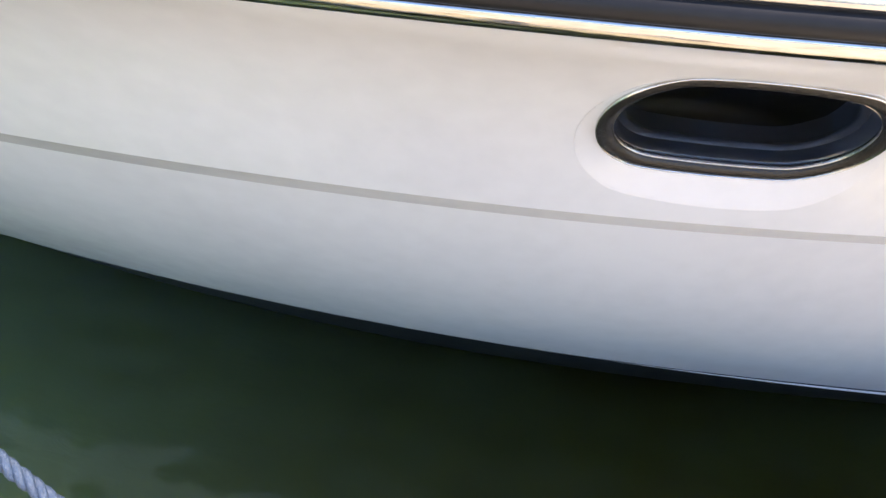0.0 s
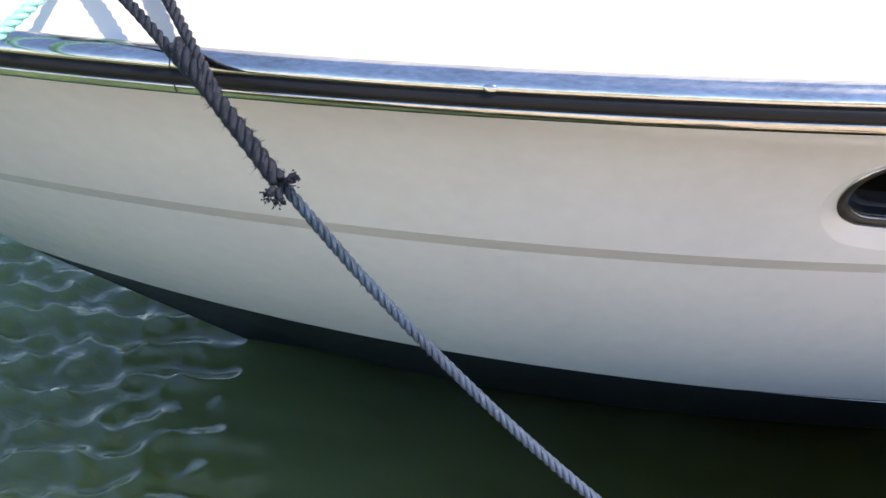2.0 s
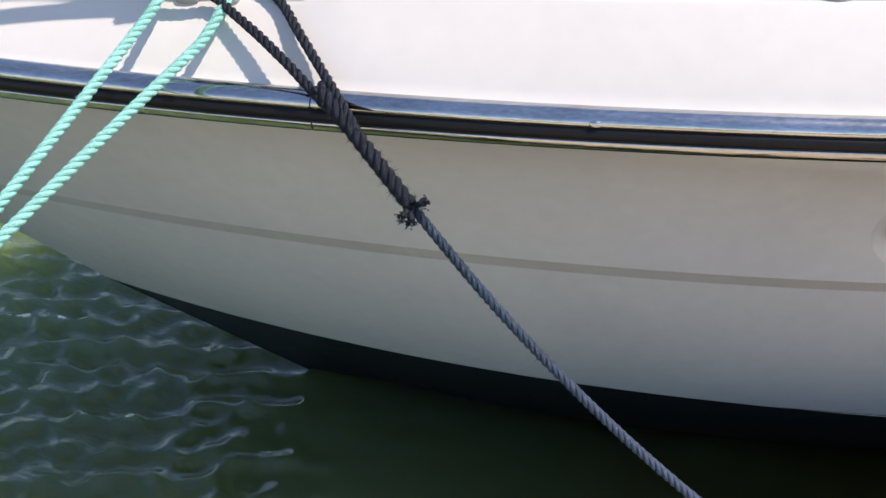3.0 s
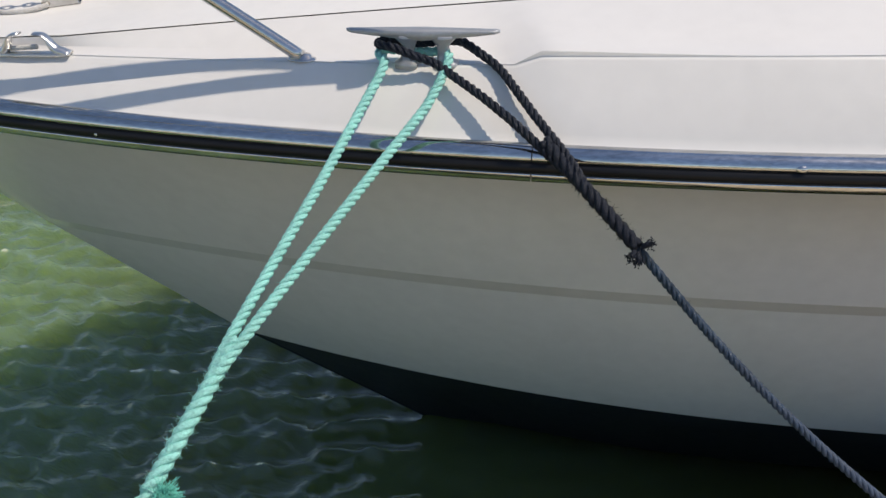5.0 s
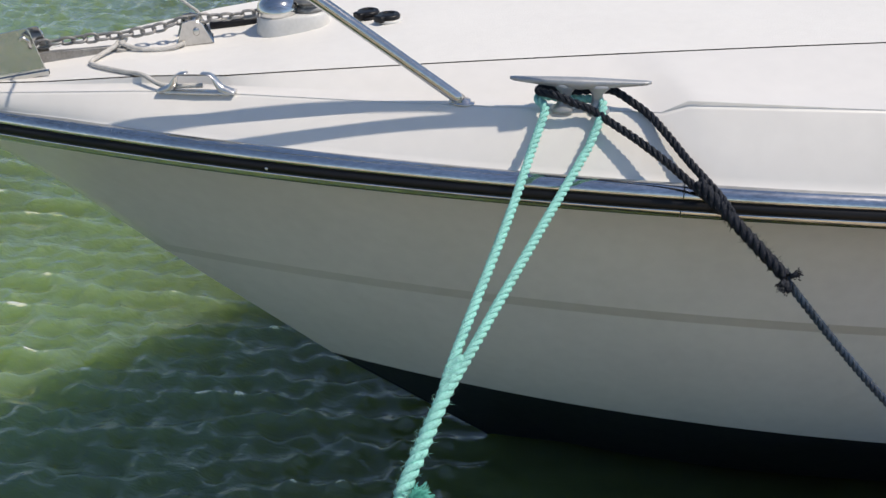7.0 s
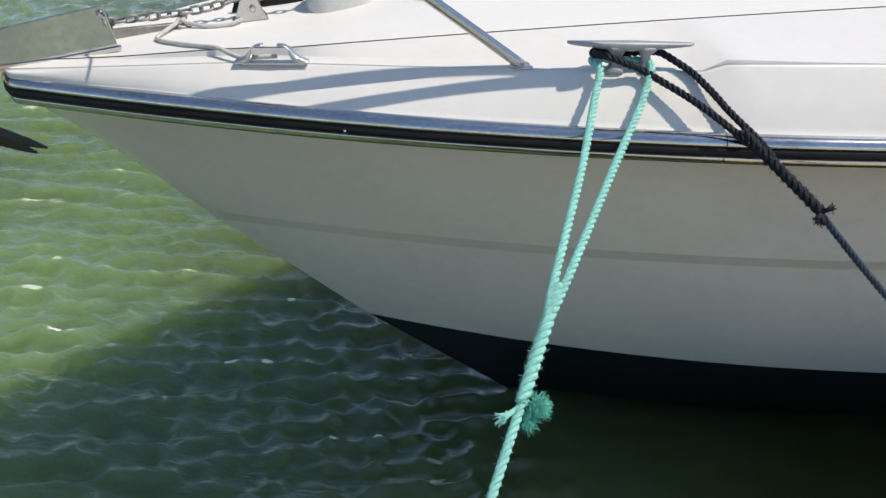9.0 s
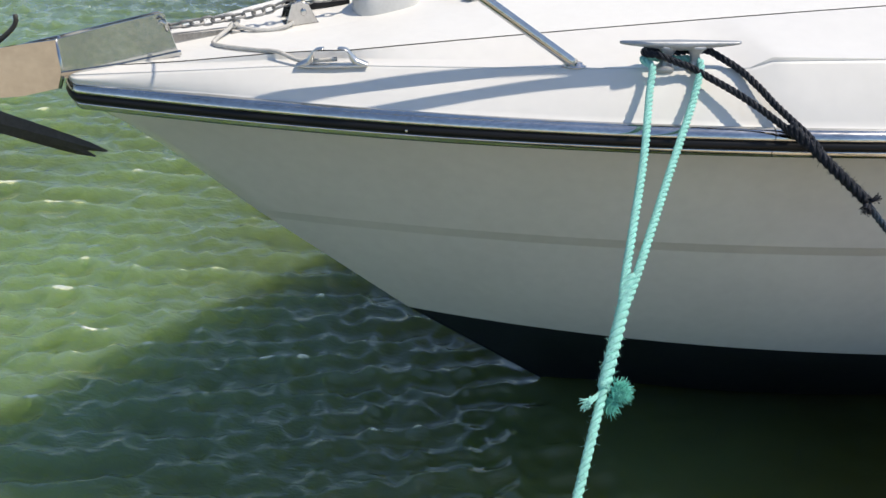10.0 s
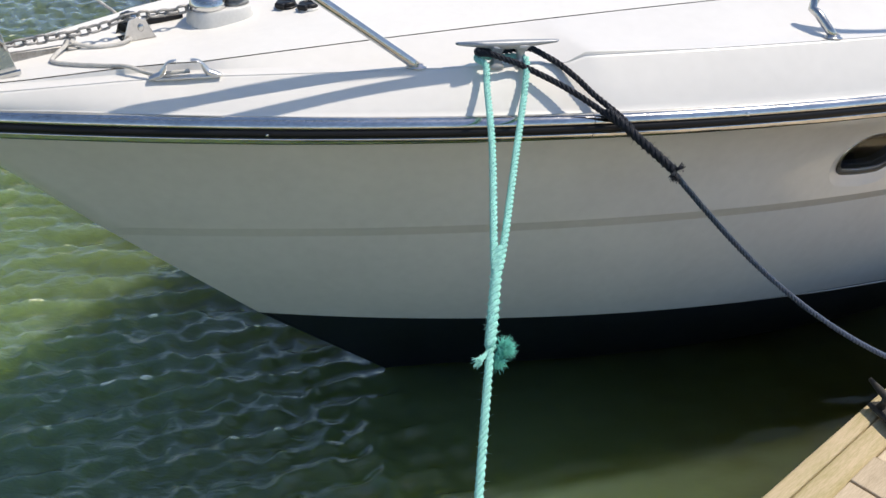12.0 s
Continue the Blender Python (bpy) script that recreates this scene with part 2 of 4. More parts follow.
def rope(name, points, d, material, parent, pitch=2.5, phase=0.0, sides=8, fuzz=0, seed=1, hair=0.012):
    """A three-strand laid rope: each strand is a mesh of its own."""
    _, length = spline(points, 10)
    count = max(int(length / (d * 0.22)), 12)
    line, length = spline(points, count)
    frames = []
    up = Vector((0.1, 0.2, 0.97))
    for i in range(count):
        t = (line[min(i + 1, count - 1)] - line[max(i - 1, 0)]).normalized()
        s = up.cross(t).normalized()
        up = t.cross(s).normalized()
        frames.append((line[i], s, up, t))
    rng = random.Random(seed)
    made = []
    for k in range(3):
        path = []
        for i, (p, s, u, t) in enumerate(frames):
            a = phase + 2 * math.pi * (k / 3 + i / (count - 1) * length / (d * pitch))
            wob = 1 + 0.05 * noise.noise(Vector((i * 0.07, k * 7.3, seed)))
            path.append(p + (s * math.cos(a) + u * math.sin(a)) * d * 0.270 * wob)
        bm = bmesh.new()
        tube(bm, path, d * 0.256, sides)
        for _ in range(fuzz):
            i = rng.randrange(1, count - 1)
            p, s, u, t = frames[i]
            c = path[i]
            way = (c - p).normalized()
            start = c + way * d * 0.2
            tip = start + (way * rng.uniform(0.4, 1.0) + t * rng.uniform(-0.8, 0.8)
                           + Vector((rng.uniform(-1, 1), rng.uniform(-1, 1), rng.uniform(-1, 1))) * 0.4) * hair * rng.uniform(0.4, 1.2)
            tube(bm, [start - way * d * 0.06, start.lerp(tip, 0.5) + t * hair * 0.1, tip], lambda f: 0.0005 * (1.1 - f), 3, cap=False)
        made.append(part("strand", bm, material, parent))
    return made


def brush(name, at, way, spread, length, count, material, parent, seed, r=0.0011, label=""):
    """A tuft of loose yarn ends."""
    rng = random.Random(seed)
    bm = bmesh.new()
    way = Vector(way).normalized()
    for _ in range(count):
        v = (way + Vector((rng.gauss(0, 1), rng.gauss(0, 1), rng.gauss(0, 1))) * spread).normalized()
        bend = Vector((rng.gauss(0, 1), rng.gauss(0, 1), rng.gauss(0, 1) - 0.3)) * 0.35
        ln = length * rng.uniform(0.55, 1.1)
        p0 = Vector(at) + Vector((rng.gauss(0, 1), rng.gauss(0, 1), rng.gauss(0, 1))) * 0.004
        tube(bm, [p0, p0 + v * ln * 0.4, p0 + v * ln * 0.75 + bend * ln * 0.3, p0 + v * ln + bend * ln * 0.6], lambda f: r * (1.15 - 0.7 * f), 4)
    return part(name, bm, material, parent, label)


# ---------------------------------------------------------------- water
def smooth(a, z, v):
    f = np.clip((v - a) / (z - a), 0, 1)
    return f * f * (3 - 2 * f)


def ripples(x, y):
    """Short wind ripples with peaked crests: how far each point of the grid is carried."""
    rng = random.Random(4)
    dx, dy, dz = np.zeros_like(x), np.zeros_like(x), np.zeros_like(x)
    for k in range(34):
        wl = 0.065 * 8.0 ** (k / 33)
        ang = radians(rng.gauss(62, 30))
        c, s = math.cos(ang), math.sin(ang)
        slope = 0.235 * math.exp(-(math.log(wl / 0.12) / 0.78) ** 2)
        amp = slope * wl / (2 * math.pi)
        bend = 1.3 * np.sin(x * rng.uniform(-2.4, 2.4) + y * rng.uniform(-2.4, 2.4) + rng.uniform(0, 6.28))
        u = (x * c + y * s) / wl * 2 * math.pi + rng.uniform(0, 6.28) + bend
        swell = 0.75 + 0.45 * np.sin(x * rng.uniform(-3, 3) + y * rng.uniform(-3, 3) + rng.uniform(0, 6.28))
        dz += amp * swell * np.cos(u)
        dx -= amp * swell * np.sin(u) * c * 0.55
        dy -= amp * swell * np.sin(u) * s * 0.55
    return dx, dy, dz


def build_water():
    xs = np.concatenate([[-2500, -600, -150, -50, -22, -14], np.arange(-9.5, -4.0, 0.03), np.arange(-4.0, 2.4, 0.013), [2.6, 3, 4, 7, 12, 25, 60, 200, 700, 2500]])
    ys = np.concatenate([[-2500, -600, -100, -30, -10, -5, -3], np.arange(-2.2, 1.6, 0.013), np.arange(1.6, 4.0, 0.025), np.arange(4.0, 9.0, 0.07), [9.2, 10, 12, 15, 22, 40, 90, 250, 800, 2500]])
    x, y = np.meshgrid(xs, ys)
    # sheltered between the hull and the pontoon; fades into the plain sheet at the grid's ends
    lee = smooth(-0.30, 0.20, x) * smooth(0.5, -0.1, y)
    edge = smooth(-9.5, -8.0, x) * smooth(2.4, 1.9, x) * smooth(-2.2, -1.9, y) * smooth(9.0, 7.5, y)
    keep = (1 - 0.88 * lee) * edge
    dx, dy, dz = ripples(x, y)
    co = np.stack([x + dx * keep, y + dy * keep, dz * keep], axis=-1).reshape(-1, 3)
    nx, ny = len(xs), len(ys)
    me = bpy.data.meshes.new("water")
    me.from_pydata(co.tolist(), [], [(j * nx + i, j * nx + i + 1, (j + 1) * nx + i + 1, (j + 1) * nx + i) for j in range(ny - 1) for i in range(nx - 1)])
    me.polygons.foreach_set("use_smooth", [True] * len(me.polygons))
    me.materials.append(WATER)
    tagged(new("water", me), "rippled green harbour water round the moored boat", "water", kind="structure")


build_water()

# ---------------------------------------------------------------- boat lines (boat's own axes: x aft, z up)
TRIM = Matrix.Rotation(math.atan(0.03), 4, 'Y')
boat = thing("motorboat", "white gelcoat motorboat bow with dark antifouling and chrome rub rail", "boat", TRIM)
AFT = 4.6


def eased(f, s, s1, length):
    """f up to s1, then levelling out."""
    if s <= s1:
        return f(s)
    slope = (f(s1) - f(s1 - 0.01)) / 0.01
    return f(s1) + slope * length * (1 - math.exp(-(s - s1) / length))


RAIL_X = -1.417


def rail_line(x):
    """Lower outer edge of the rub rail: half-breadth and height."""
    s = max(x - RAIL_X, 0.0)
    half = eased(lambda q: 0.0785 + 0.5574 * q - 0.0532 * q * q + 0.0014 * q ** 3, s, 3.2, 0.6)
    nose = 0.024
    if s < nose:
        half *= math.sqrt(max(1 - (1 - s / nose) ** 2, 0))
    fair = min(s / 0.9, 1.0)
    half += 0.032 * fair * fair * (3 - 2 * fair)
    z = eased(lambda q: 1.256 - 0.0189 * q + 0.018 * q * q, s, 3.0, 1.0) + 0.010 * fair * fair * (3 - 2 * fair)
    return half, z


def knuckle_line(x):
    s = max(x + 0.942, 0.0)
    return eased(lambda q: 0.7162 * q - 0.1449 * q * q + 0.0081 * q ** 3, s, 2.4, 1.0), eased(lambda q: 0.838 + 0.0682 * q - 0.0178 * q * q, s, 1.9, 1.0)


def boot_line(x):
    s = max(x + 0.5, 0.0)
    return eased(lambda q: 0.6786 * q - 0.1559 * q * q + 0.0162 * q ** 3, s, 2.3, 0.6), 0.429 - 0.0078 * min(s, 2.5)


def keel_line(x):
    return -0.55 * (1 - math.exp(-max(x, -0.2) / 0.75))


def mirrored(rows, side):
    return [[(x, y * side, z) for x, y, z in row] for row in rows]


N_ST, N_FL = 110, 16


def row_rail(u):
    x = -1.375 + (AFT + 1.375) * u ** 1.7
    h, z = rail_line(x - 0.012)
    return Vector((x, -max(h - 0.012, 0) * min(u / 0.012, 1), z + 0.012))


def row_low(u):
    x = -0.942 + (AFT + 0.942) * u ** 1.7
    return Vector((x, -knuckle_line(x)[0], knuckle_line(x)[1]))


def row_up(u):
    """Upper edge of the moulded step; it runs out to nothing at the stem."""
    p = row_low(u)
    g = min(u / 0.05, 1.0)
    return Vector((p.x - 0.024 * (1 - g) - 0.018 * g * (1 - min(u / 0.45, 1)), p.y - 0.028 * g, p.z + 0.022 + 0.019 * g))


def row_boot(u):
    x = -0.5 + (AFT + 0.5) * u ** 1.7
    return Vector((x, -boot_line(x)[0], boot_line(x)[1]))


def row_keel(u):
    x = 0.16 + (AFT - 0.16) * u ** 1.7
    return Vector((x, -0.004 * min(u * 50, 1), keel_line(x)))


def flank(u, f):
    """Topside between the step (f = 0) and the rub rail (f = 1), hollow towards the rail."""
    a, b = row_up(u), row_rail(u)
    g = FLARE * f + (1 - FLARE) * f ** 3.2
    return Vector((a.x + (b.x - a.x) * f, a.y + (b.y - a.y) * g, a.z + (b.z - a.z) * f))


FLARE = 0.03


def flank_at(x, z):
    """The (u, f) of the topside at a station and height."""
    u, f = 0.5, 0.5
    for _ in range(40):
        a, b = row_up(u), row_rail(u)
        f = (z - a.z) / (b.z - a.z)
        xs = a.x + (b.x - a.x) * f
        u = min(max(u + (x - xs) * 0.10, 0.0), 1.0)
    return u, f


# the oblong port light in the topside
PORT_X, PORT_Z, PORT_L, PORT_H, PORT_R = 1.207, 1.112, 0.290, 0.190, 0.0935
_u, _f = flank_at(PORT_X, PORT_Z)
PORT_P = flank(_u, _f)
_du = (flank(_u + 0.02, _f) - flank(_u - 0.02, _f)).normalized()
_df = (flank(_u, _f + 0.17) - flank(_u, _f - 0.17)).normalized()
PORT_P = PORT_P.lerp((flank(_u, _f + 0.17) + flank(_u, _f - 0.17)) / 2, 0.7)
PORT_W = _df.cross(_du).normalized()
if PORT_W.y > 0:
    PORT_W = -PORT_W
PORT_T = Vector((0.985, 0, 0.0)) - PORT_W * Vector((0.985, 0, 0.0)).dot(PORT_W)
PORT_T.normalize()
PORT_V = PORT_W.cross(PORT_T)
if PORT_V.z < 0:
    PORT_V = -PORT_V


PORT_P = PORT_P + PORT_T * 0.005 - PORT_V * 0.004


def oblong(grow, out, n=64, start=0.0, foot=0.0, sink=0.0):
    """Points of the port's outline, half rounds joined by straights, grown by some metres, out from the hull; more grown and sunk towards its lower edge."""
    straight = PORT_L / 2 - PORT_R
    pts = []
    for k in range(n):
        a = 2 * math.pi * k / n + start
        c, q = math.cos(a), math.sin(a)
        low = (1 - q) / 2
        r = PORT_R + grow + foot * low * low
        pts.append(PORT_P + PORT_T * (straight * max(-1, min(1, c * 3)) + r * c) + PORT_V * r * q + PORT_W * (out - sink * low))
    return pts


def on_flank(p):
    u, f = flank_at(p.x, p.z)
    return u, f


def build_hull():
    bm, bottom = bmesh.new(), bmesh.new()
    us = [k / (N_ST - 1) for k in range(N_ST)]
    fs = [j / N_FL for j in range(N_FL + 1)]
    grid = [[flank(u, f) for u in us] for f in fs]
    # patch of the grid that holds the port
    ins = [on_flank(p) for p in oblong(0.03, 0)]
    k0 = int(min(u for u, f in ins) * (N_ST - 1)) - 1
    k1 = int(max(u for u, f in ins) * (N_ST - 1)) + 2
    j0 = max(int(min(f for u, f in ins) * N_FL) - 1, 0)
    j1 = min(int(max(f for u, f in ins) * N_FL) + 2, N_FL)
    verts = [[bm.verts.new(p) for p in row] for row in grid]
    for j in range(N_FL):
        for k in range(N_ST - 1):
            if not (k0 <= k < k1 and j0 <= j < j1):
                bm.faces.new((verts[j][k], verts[j][k + 1], verts[j + 1][k + 1], verts[j + 1][k]))
    loop = [(j0, k) for k in range(k0, k1)] + [(j, k1) for j in range(j0, j1)] + [(j1, k) for k in range(k1, k0, -1)] + [(j, k0) for j in range(j1, j0, -1)]
    outer = [verts[j][k] for j, k in loop]
    uv_out = [(us[k], fs[j]) for j, k in loop]
    rings = [outer]
    # angle of each border point seen from the port's middle
    for step in range(1, 5):
        ring = []
        for (u, f), v in zip(uv_out, outer):
            d = v.co - PORT_P
            a = math.atan2(d.dot(PORT_V) / PORT_H, d.dot(PORT_T) / PORT_L)
            best = oblong(0.006, 0, 1, a, foot=0.036)[0]
            bu, bf = on_flank(best)
            w = step / 4
            ring.append(bm.verts.new(flank(u + (bu - u) * w, f + (bf - f) * w)))
        rings.append(ring)
    for a, b in zip(rings, rings[1:]):
        for i in range(len(a)):
            i2 = (i + 1) % len(a)
            bm.faces.new((a[i], a[i2], b[i2], b[i]))
    for row in verts[j0 + 1:j1]:
        for v in row[k0 + 1:k1]:
            bm.verts.remove(v)
    up, low, boot, keel = ([f(u) for u in us] for f in (row_up, row_low, row_boot, row_keel))
    star = [[tuple(p) for p in row] for row in grid]
    grid_rows(bm, mirrored(star, -1), True)
    lower = []
    for j in range(9):
        f = j / 8
        lower.append([(a.x + (b.x - a.x) * f, a.y + (b.y - a.y) * f - 0.010 * math.sin(math.pi * f) * min(abs(a.y) * 2, 1), a.z + (b.z - a.z) * f)
                      for a, b in zip(low, boot)])
    under = []
    for j in range(9):
        f = j / 8
        under.append([(a.x + (b.x - a.x) * f, a.y * (1 - f) + b.y * f + (0.003 if a.y < -0.01 else 0) - 0.18 * math.sin(math.pi * f) * min(max(abs(a.y) - 0.25, 0), 0.8) / 0.8, a.z + (b.z - a.z) * f) for a, b in zip(boot, keel)])
    for side in (1, -1):
        grid_rows(bm, mirrored([[tuple(p) for p in up], [tuple(p) for p in low]], side), side < 0)
        grid_rows(bm, mirrored(lower, side), side < 0)
        grid_rows(bottom, mirrored(under, side), side < 0)
    ends = [r[-1] for r in star[::-1]] + [tuple(low[-1])] + [r[-1] for r in lower[1:]]
    ring = [bm.verts.new(p) for p in ends] + [bm.verts.new((x, -y, z)) for x, y, z in ends[::-1]]
    bm.faces.new(ring)
    tri = [bottom.verts.new(p) for p in (boot[-1], keel[-1], (boot[-1].x, -boot[-1].y, boot[-1].z))]
    bottom.faces.new(tri)
    part("hull", bm, GELCOAT, boat, "white glossy gelcoat topsides", flip=False)
    part("bottom", bottom, ANTIFOUL, boat, "black antifouling paint below the boot line", flip=False)


build_hull()


def rail_frame(x):
    """Point on the rail line, outward way in plan."""
    h, z = rail_line(x)
    h2, _ = rail_line(x + 0.01)
    h1, _ = rail_line(x - 0.01) if x - 0.01 > RAIL_X else (0.0, z)
    x1 = max(x - 0.01, RAIL_X)
    t = Vector((x + 0.01 - x1, -(h2 - h1), 0)).normalized()
    return Vector((x, -h, z)), Vector((t.y, -t.x, 0))


def rail_stations():
    return [RAIL_X + 0.0005 + 0.30 * (k / 24) ** 2 for k in range(24)] + [RAIL_X + 0.31 + (AFT - RAIL_X - 0.31) * (k / 120) ** 1.3 for k in range(121)]


def rail_piece(profile, x0=None, x1=None):
    """Sweep of an (out, up) profile along the rail line, both sides in one piece round the bow."""
    xs = [x for x in rail_stations() if (x0 is None or x >= x0) and (x1 is None or x <= x1)]
    if x0 is not None and x0 > RAIL_X:
        xs = [x0] + xs
    if x1 is not None:
        xs = xs + [x1]
    rows = []
    for o, u in profile:
        port = []
        for x in xs:
            p, w = rail_frame(x)
            port.append(p + w * o + Vector((0, 0, u)))
        rows.append(port)
    return rows


def arc(cx, cz, r, a0, a1, n=7):
    return [(cx + r * math.cos(radians(a0 + (a1 - a0) * k / (n - 1))), cz + r * math.sin(radians(a0 + (a1 - a0) * k / (n - 1)))) for k in range(n)]


JOINT_X = 0.085
PROFILES = {
    "rail_cap": ([(-0.03, 0.067), (-0.014, 0.066), (-0.006, 0.063), (0.0, 0.057), (0.003, 0.050), (0.003, 0.044), (-0.004, 0.0425)], CHROME, "polished chrome upper strip of the rub rail"),
    "rubber_insert": ([(-0.012, 0.043)] + arc(-0.006, 0.031, 0.0125, 80, -80, 9) + [(-0.012, 0.019)], RUBBER, "black rubber insert of the rub rail"),
    "rail_lip": ([(-0.003, 0.0195), (0.0005, 0.0185), (0.0005, 0.0155), (-0.0015, 0.008), (-0.0045, 0.002), (-0.010, -0.001), (-0.03, -0.002)], CHROME, "polished chrome lower strip of the rub rail"),
}


def build_rub_rail():
    for name, (prof, mat, label) in PROFILES.items():
        spans = [(None, JOINT_X - 0.001), (JOINT_X + 0.001, None)] if mat is CHROME else [(None, None)]
        for x0, x1 in spans:
            bm = bmesh.new()
            rows = rail_piece(prof, x0, x1)
            grid_rows(bm, rows)
            part(name, bm, mat, boat, label)
            bm = bmesh.new()
            grid_rows(bm, mirrored(rows, -1), True)
            part(name, bm, mat, boat, label)


build_rub_rail()


def ridge_line(x):
    """Top edge of the bulwark, on which cleat, chock and stanchions stand."""
    h, _ = rail_line(x)
    inner = 0.002 + 0.098 * min(max((x - RAIL_X) / 0.6, 0), 1)
    step = min(max((x - 0.085) / 0.05, 0), 1)
    z = eased(lambda q: 1.441 + 0.063 * q, x, 2.0, 1.0) - 0.012 * min(max((-0.95 - x) / 0.45, 0), 1)
    fair = min(max((x - RAIL_X) / 0.9, 0), 1)
    inner += 0.032 * fair * fair * (3 - 2 * fair)
    return max(h - inner, 0.0), z, step * step * (3 - 2 * step)


def seam_line(x):
    h, z, _ = ridge_line(x)
    y = eased(lambda q: 0.454 + 0.262 * q + 0.028 * q * q, x, 1.2, 1.0)
    return max(min(y, h - 0.052), 0), z + 0.003 + 0.007 * min(max((x - RAIL_X) / 0.5, 0), 1) + 0.032 * max(0.0, min(x, 1.6) + 1.15)


def camber(x, half):
    """Rise of the foredeck from its seam to the middle; it dips towards the stem, where the ground tackle stands."""
    fore = min(max((-0.30 - x) / 0.4, 0), 1)
    return 0.006 * min(half * 2, 1) - 0.028 * fore * min(half * 4, 1)


def build_deck():
    bm = bmesh.new()
    fore = bmesh.new()
    seam = bmesh.new()
    xs = rail_stations()
    n_rows = []
    for x in xs:
        p, w = rail_frame(x)
        a = p - w * (0.002 + 0.020 * min(max((x - RAIL_X) / 0.3, 0), 1)) + Vector((0, 0, 0.064))
        h, z, step = ridge_line(x)
        lip = 0.017 * step
        r = Vector((max(x, RAIL_X + 0.004), -h, z + lip))
        up = (r - a).normalized()
        # flat outer face with a fillet at the rail, then the narrow ledge
        col = [a, a.lerp(r, 0.06) - w * 0.003, a.lerp(r, 0.14) - w * 0.0015]
        col += [a.lerp(r, f) + w * 0.002 * math.sin(math.pi * f) for f in (0.35, 0.6, 0.85)]
        inward = lambda d, dz: Vector((r.x, min(r.y + d, 0), r.z + dz))
        rise = 0.011 * step * min(max((0.46 - x) / 0.34, 0), 1)
        col += [r - up * 0.005, r - up * 0.0015 + Vector((0, 0.0008, 0.0004)), inward(0.0075, 0.0006), inward(0.0065 - 0.3 * rise, 0.001 + rise * 0.92)]
        drop = inward(0.009 - 0.2 * rise, 0.001 + rise)
        ledge = inward(0.048, 0.003 + rise)
        sh, sz = seam_line(r.x)
        s = Vector((r.x, -min(sh, -ledge.y), sz if -ledge.y > 0.004 else ledge.z))
        col += [drop, ledge, ledge.lerp(s, 0.12), ledge.lerp(s, 0.5), s]
        n_rows.append(col)
    rows = list(map(list, zip(*n_rows)))
    for side in (1, -1):
        grid_rows(bm, mirrored([[tuple(p) for p in r] for r in rows], side), side < 0)
        s = [tuple(p) for p in rows[-1]]
        s_in = [(x, min(y + 0.005, 0), z - 0.002) for x, y, z in s]
        s_dn = [(x, min(y + 0.0025, 0), z - 0.006) for x, y, z in s]
        grid_rows(seam, mirrored([s, s_dn, s_in], side), side < 0)
        f_rows = []
        for f in (0, 0.02, 0.3, 0.6, 1.0):
            f_rows.append([(x, min(y + 0.005, 0) * (1 - f), z + 0.001 + camber(x, abs(y)) * math.sin(f * math.pi / 2)) for x, y, z in s])
        grid_rows(fore, mirrored(f_rows, side), side < 0)
    part("bulwark", bm, DECKCOAT, boat, "white gelcoat bulwark sloping up from the rub rail", flip=False, crease=0.2)
    part("deck_seam", seam, SEAM, boat, "thin black sealant seam", flip=False)
    part("foredeck", fore, NONSKID, boat, "off-white nonskid foredeck", flip=False)


build_deck()


def deck_z(x, y):
    """Height of the foredeck in the boat's axes."""
    sh, sz = seam_line(x)
    f = 1 - min(abs(y) / max(sh, 0.01), 1)
    return sz + 0.001 + camber(x, sh) * math.sin(f * math.pi / 2)

# ---------------------------------------------------------------- port light
def ring_strip(bm, loops):
    vs = [[bm.verts.new(p) for p in lp] for lp in loops]
    n = len(vs[0])
    for a, b in zip(vs, vs[1:]):
        for i in range(n):
            bm.faces.new((a[i], a[(i + 1) % n], b[(i + 1) % n], b[i]))
    return vs


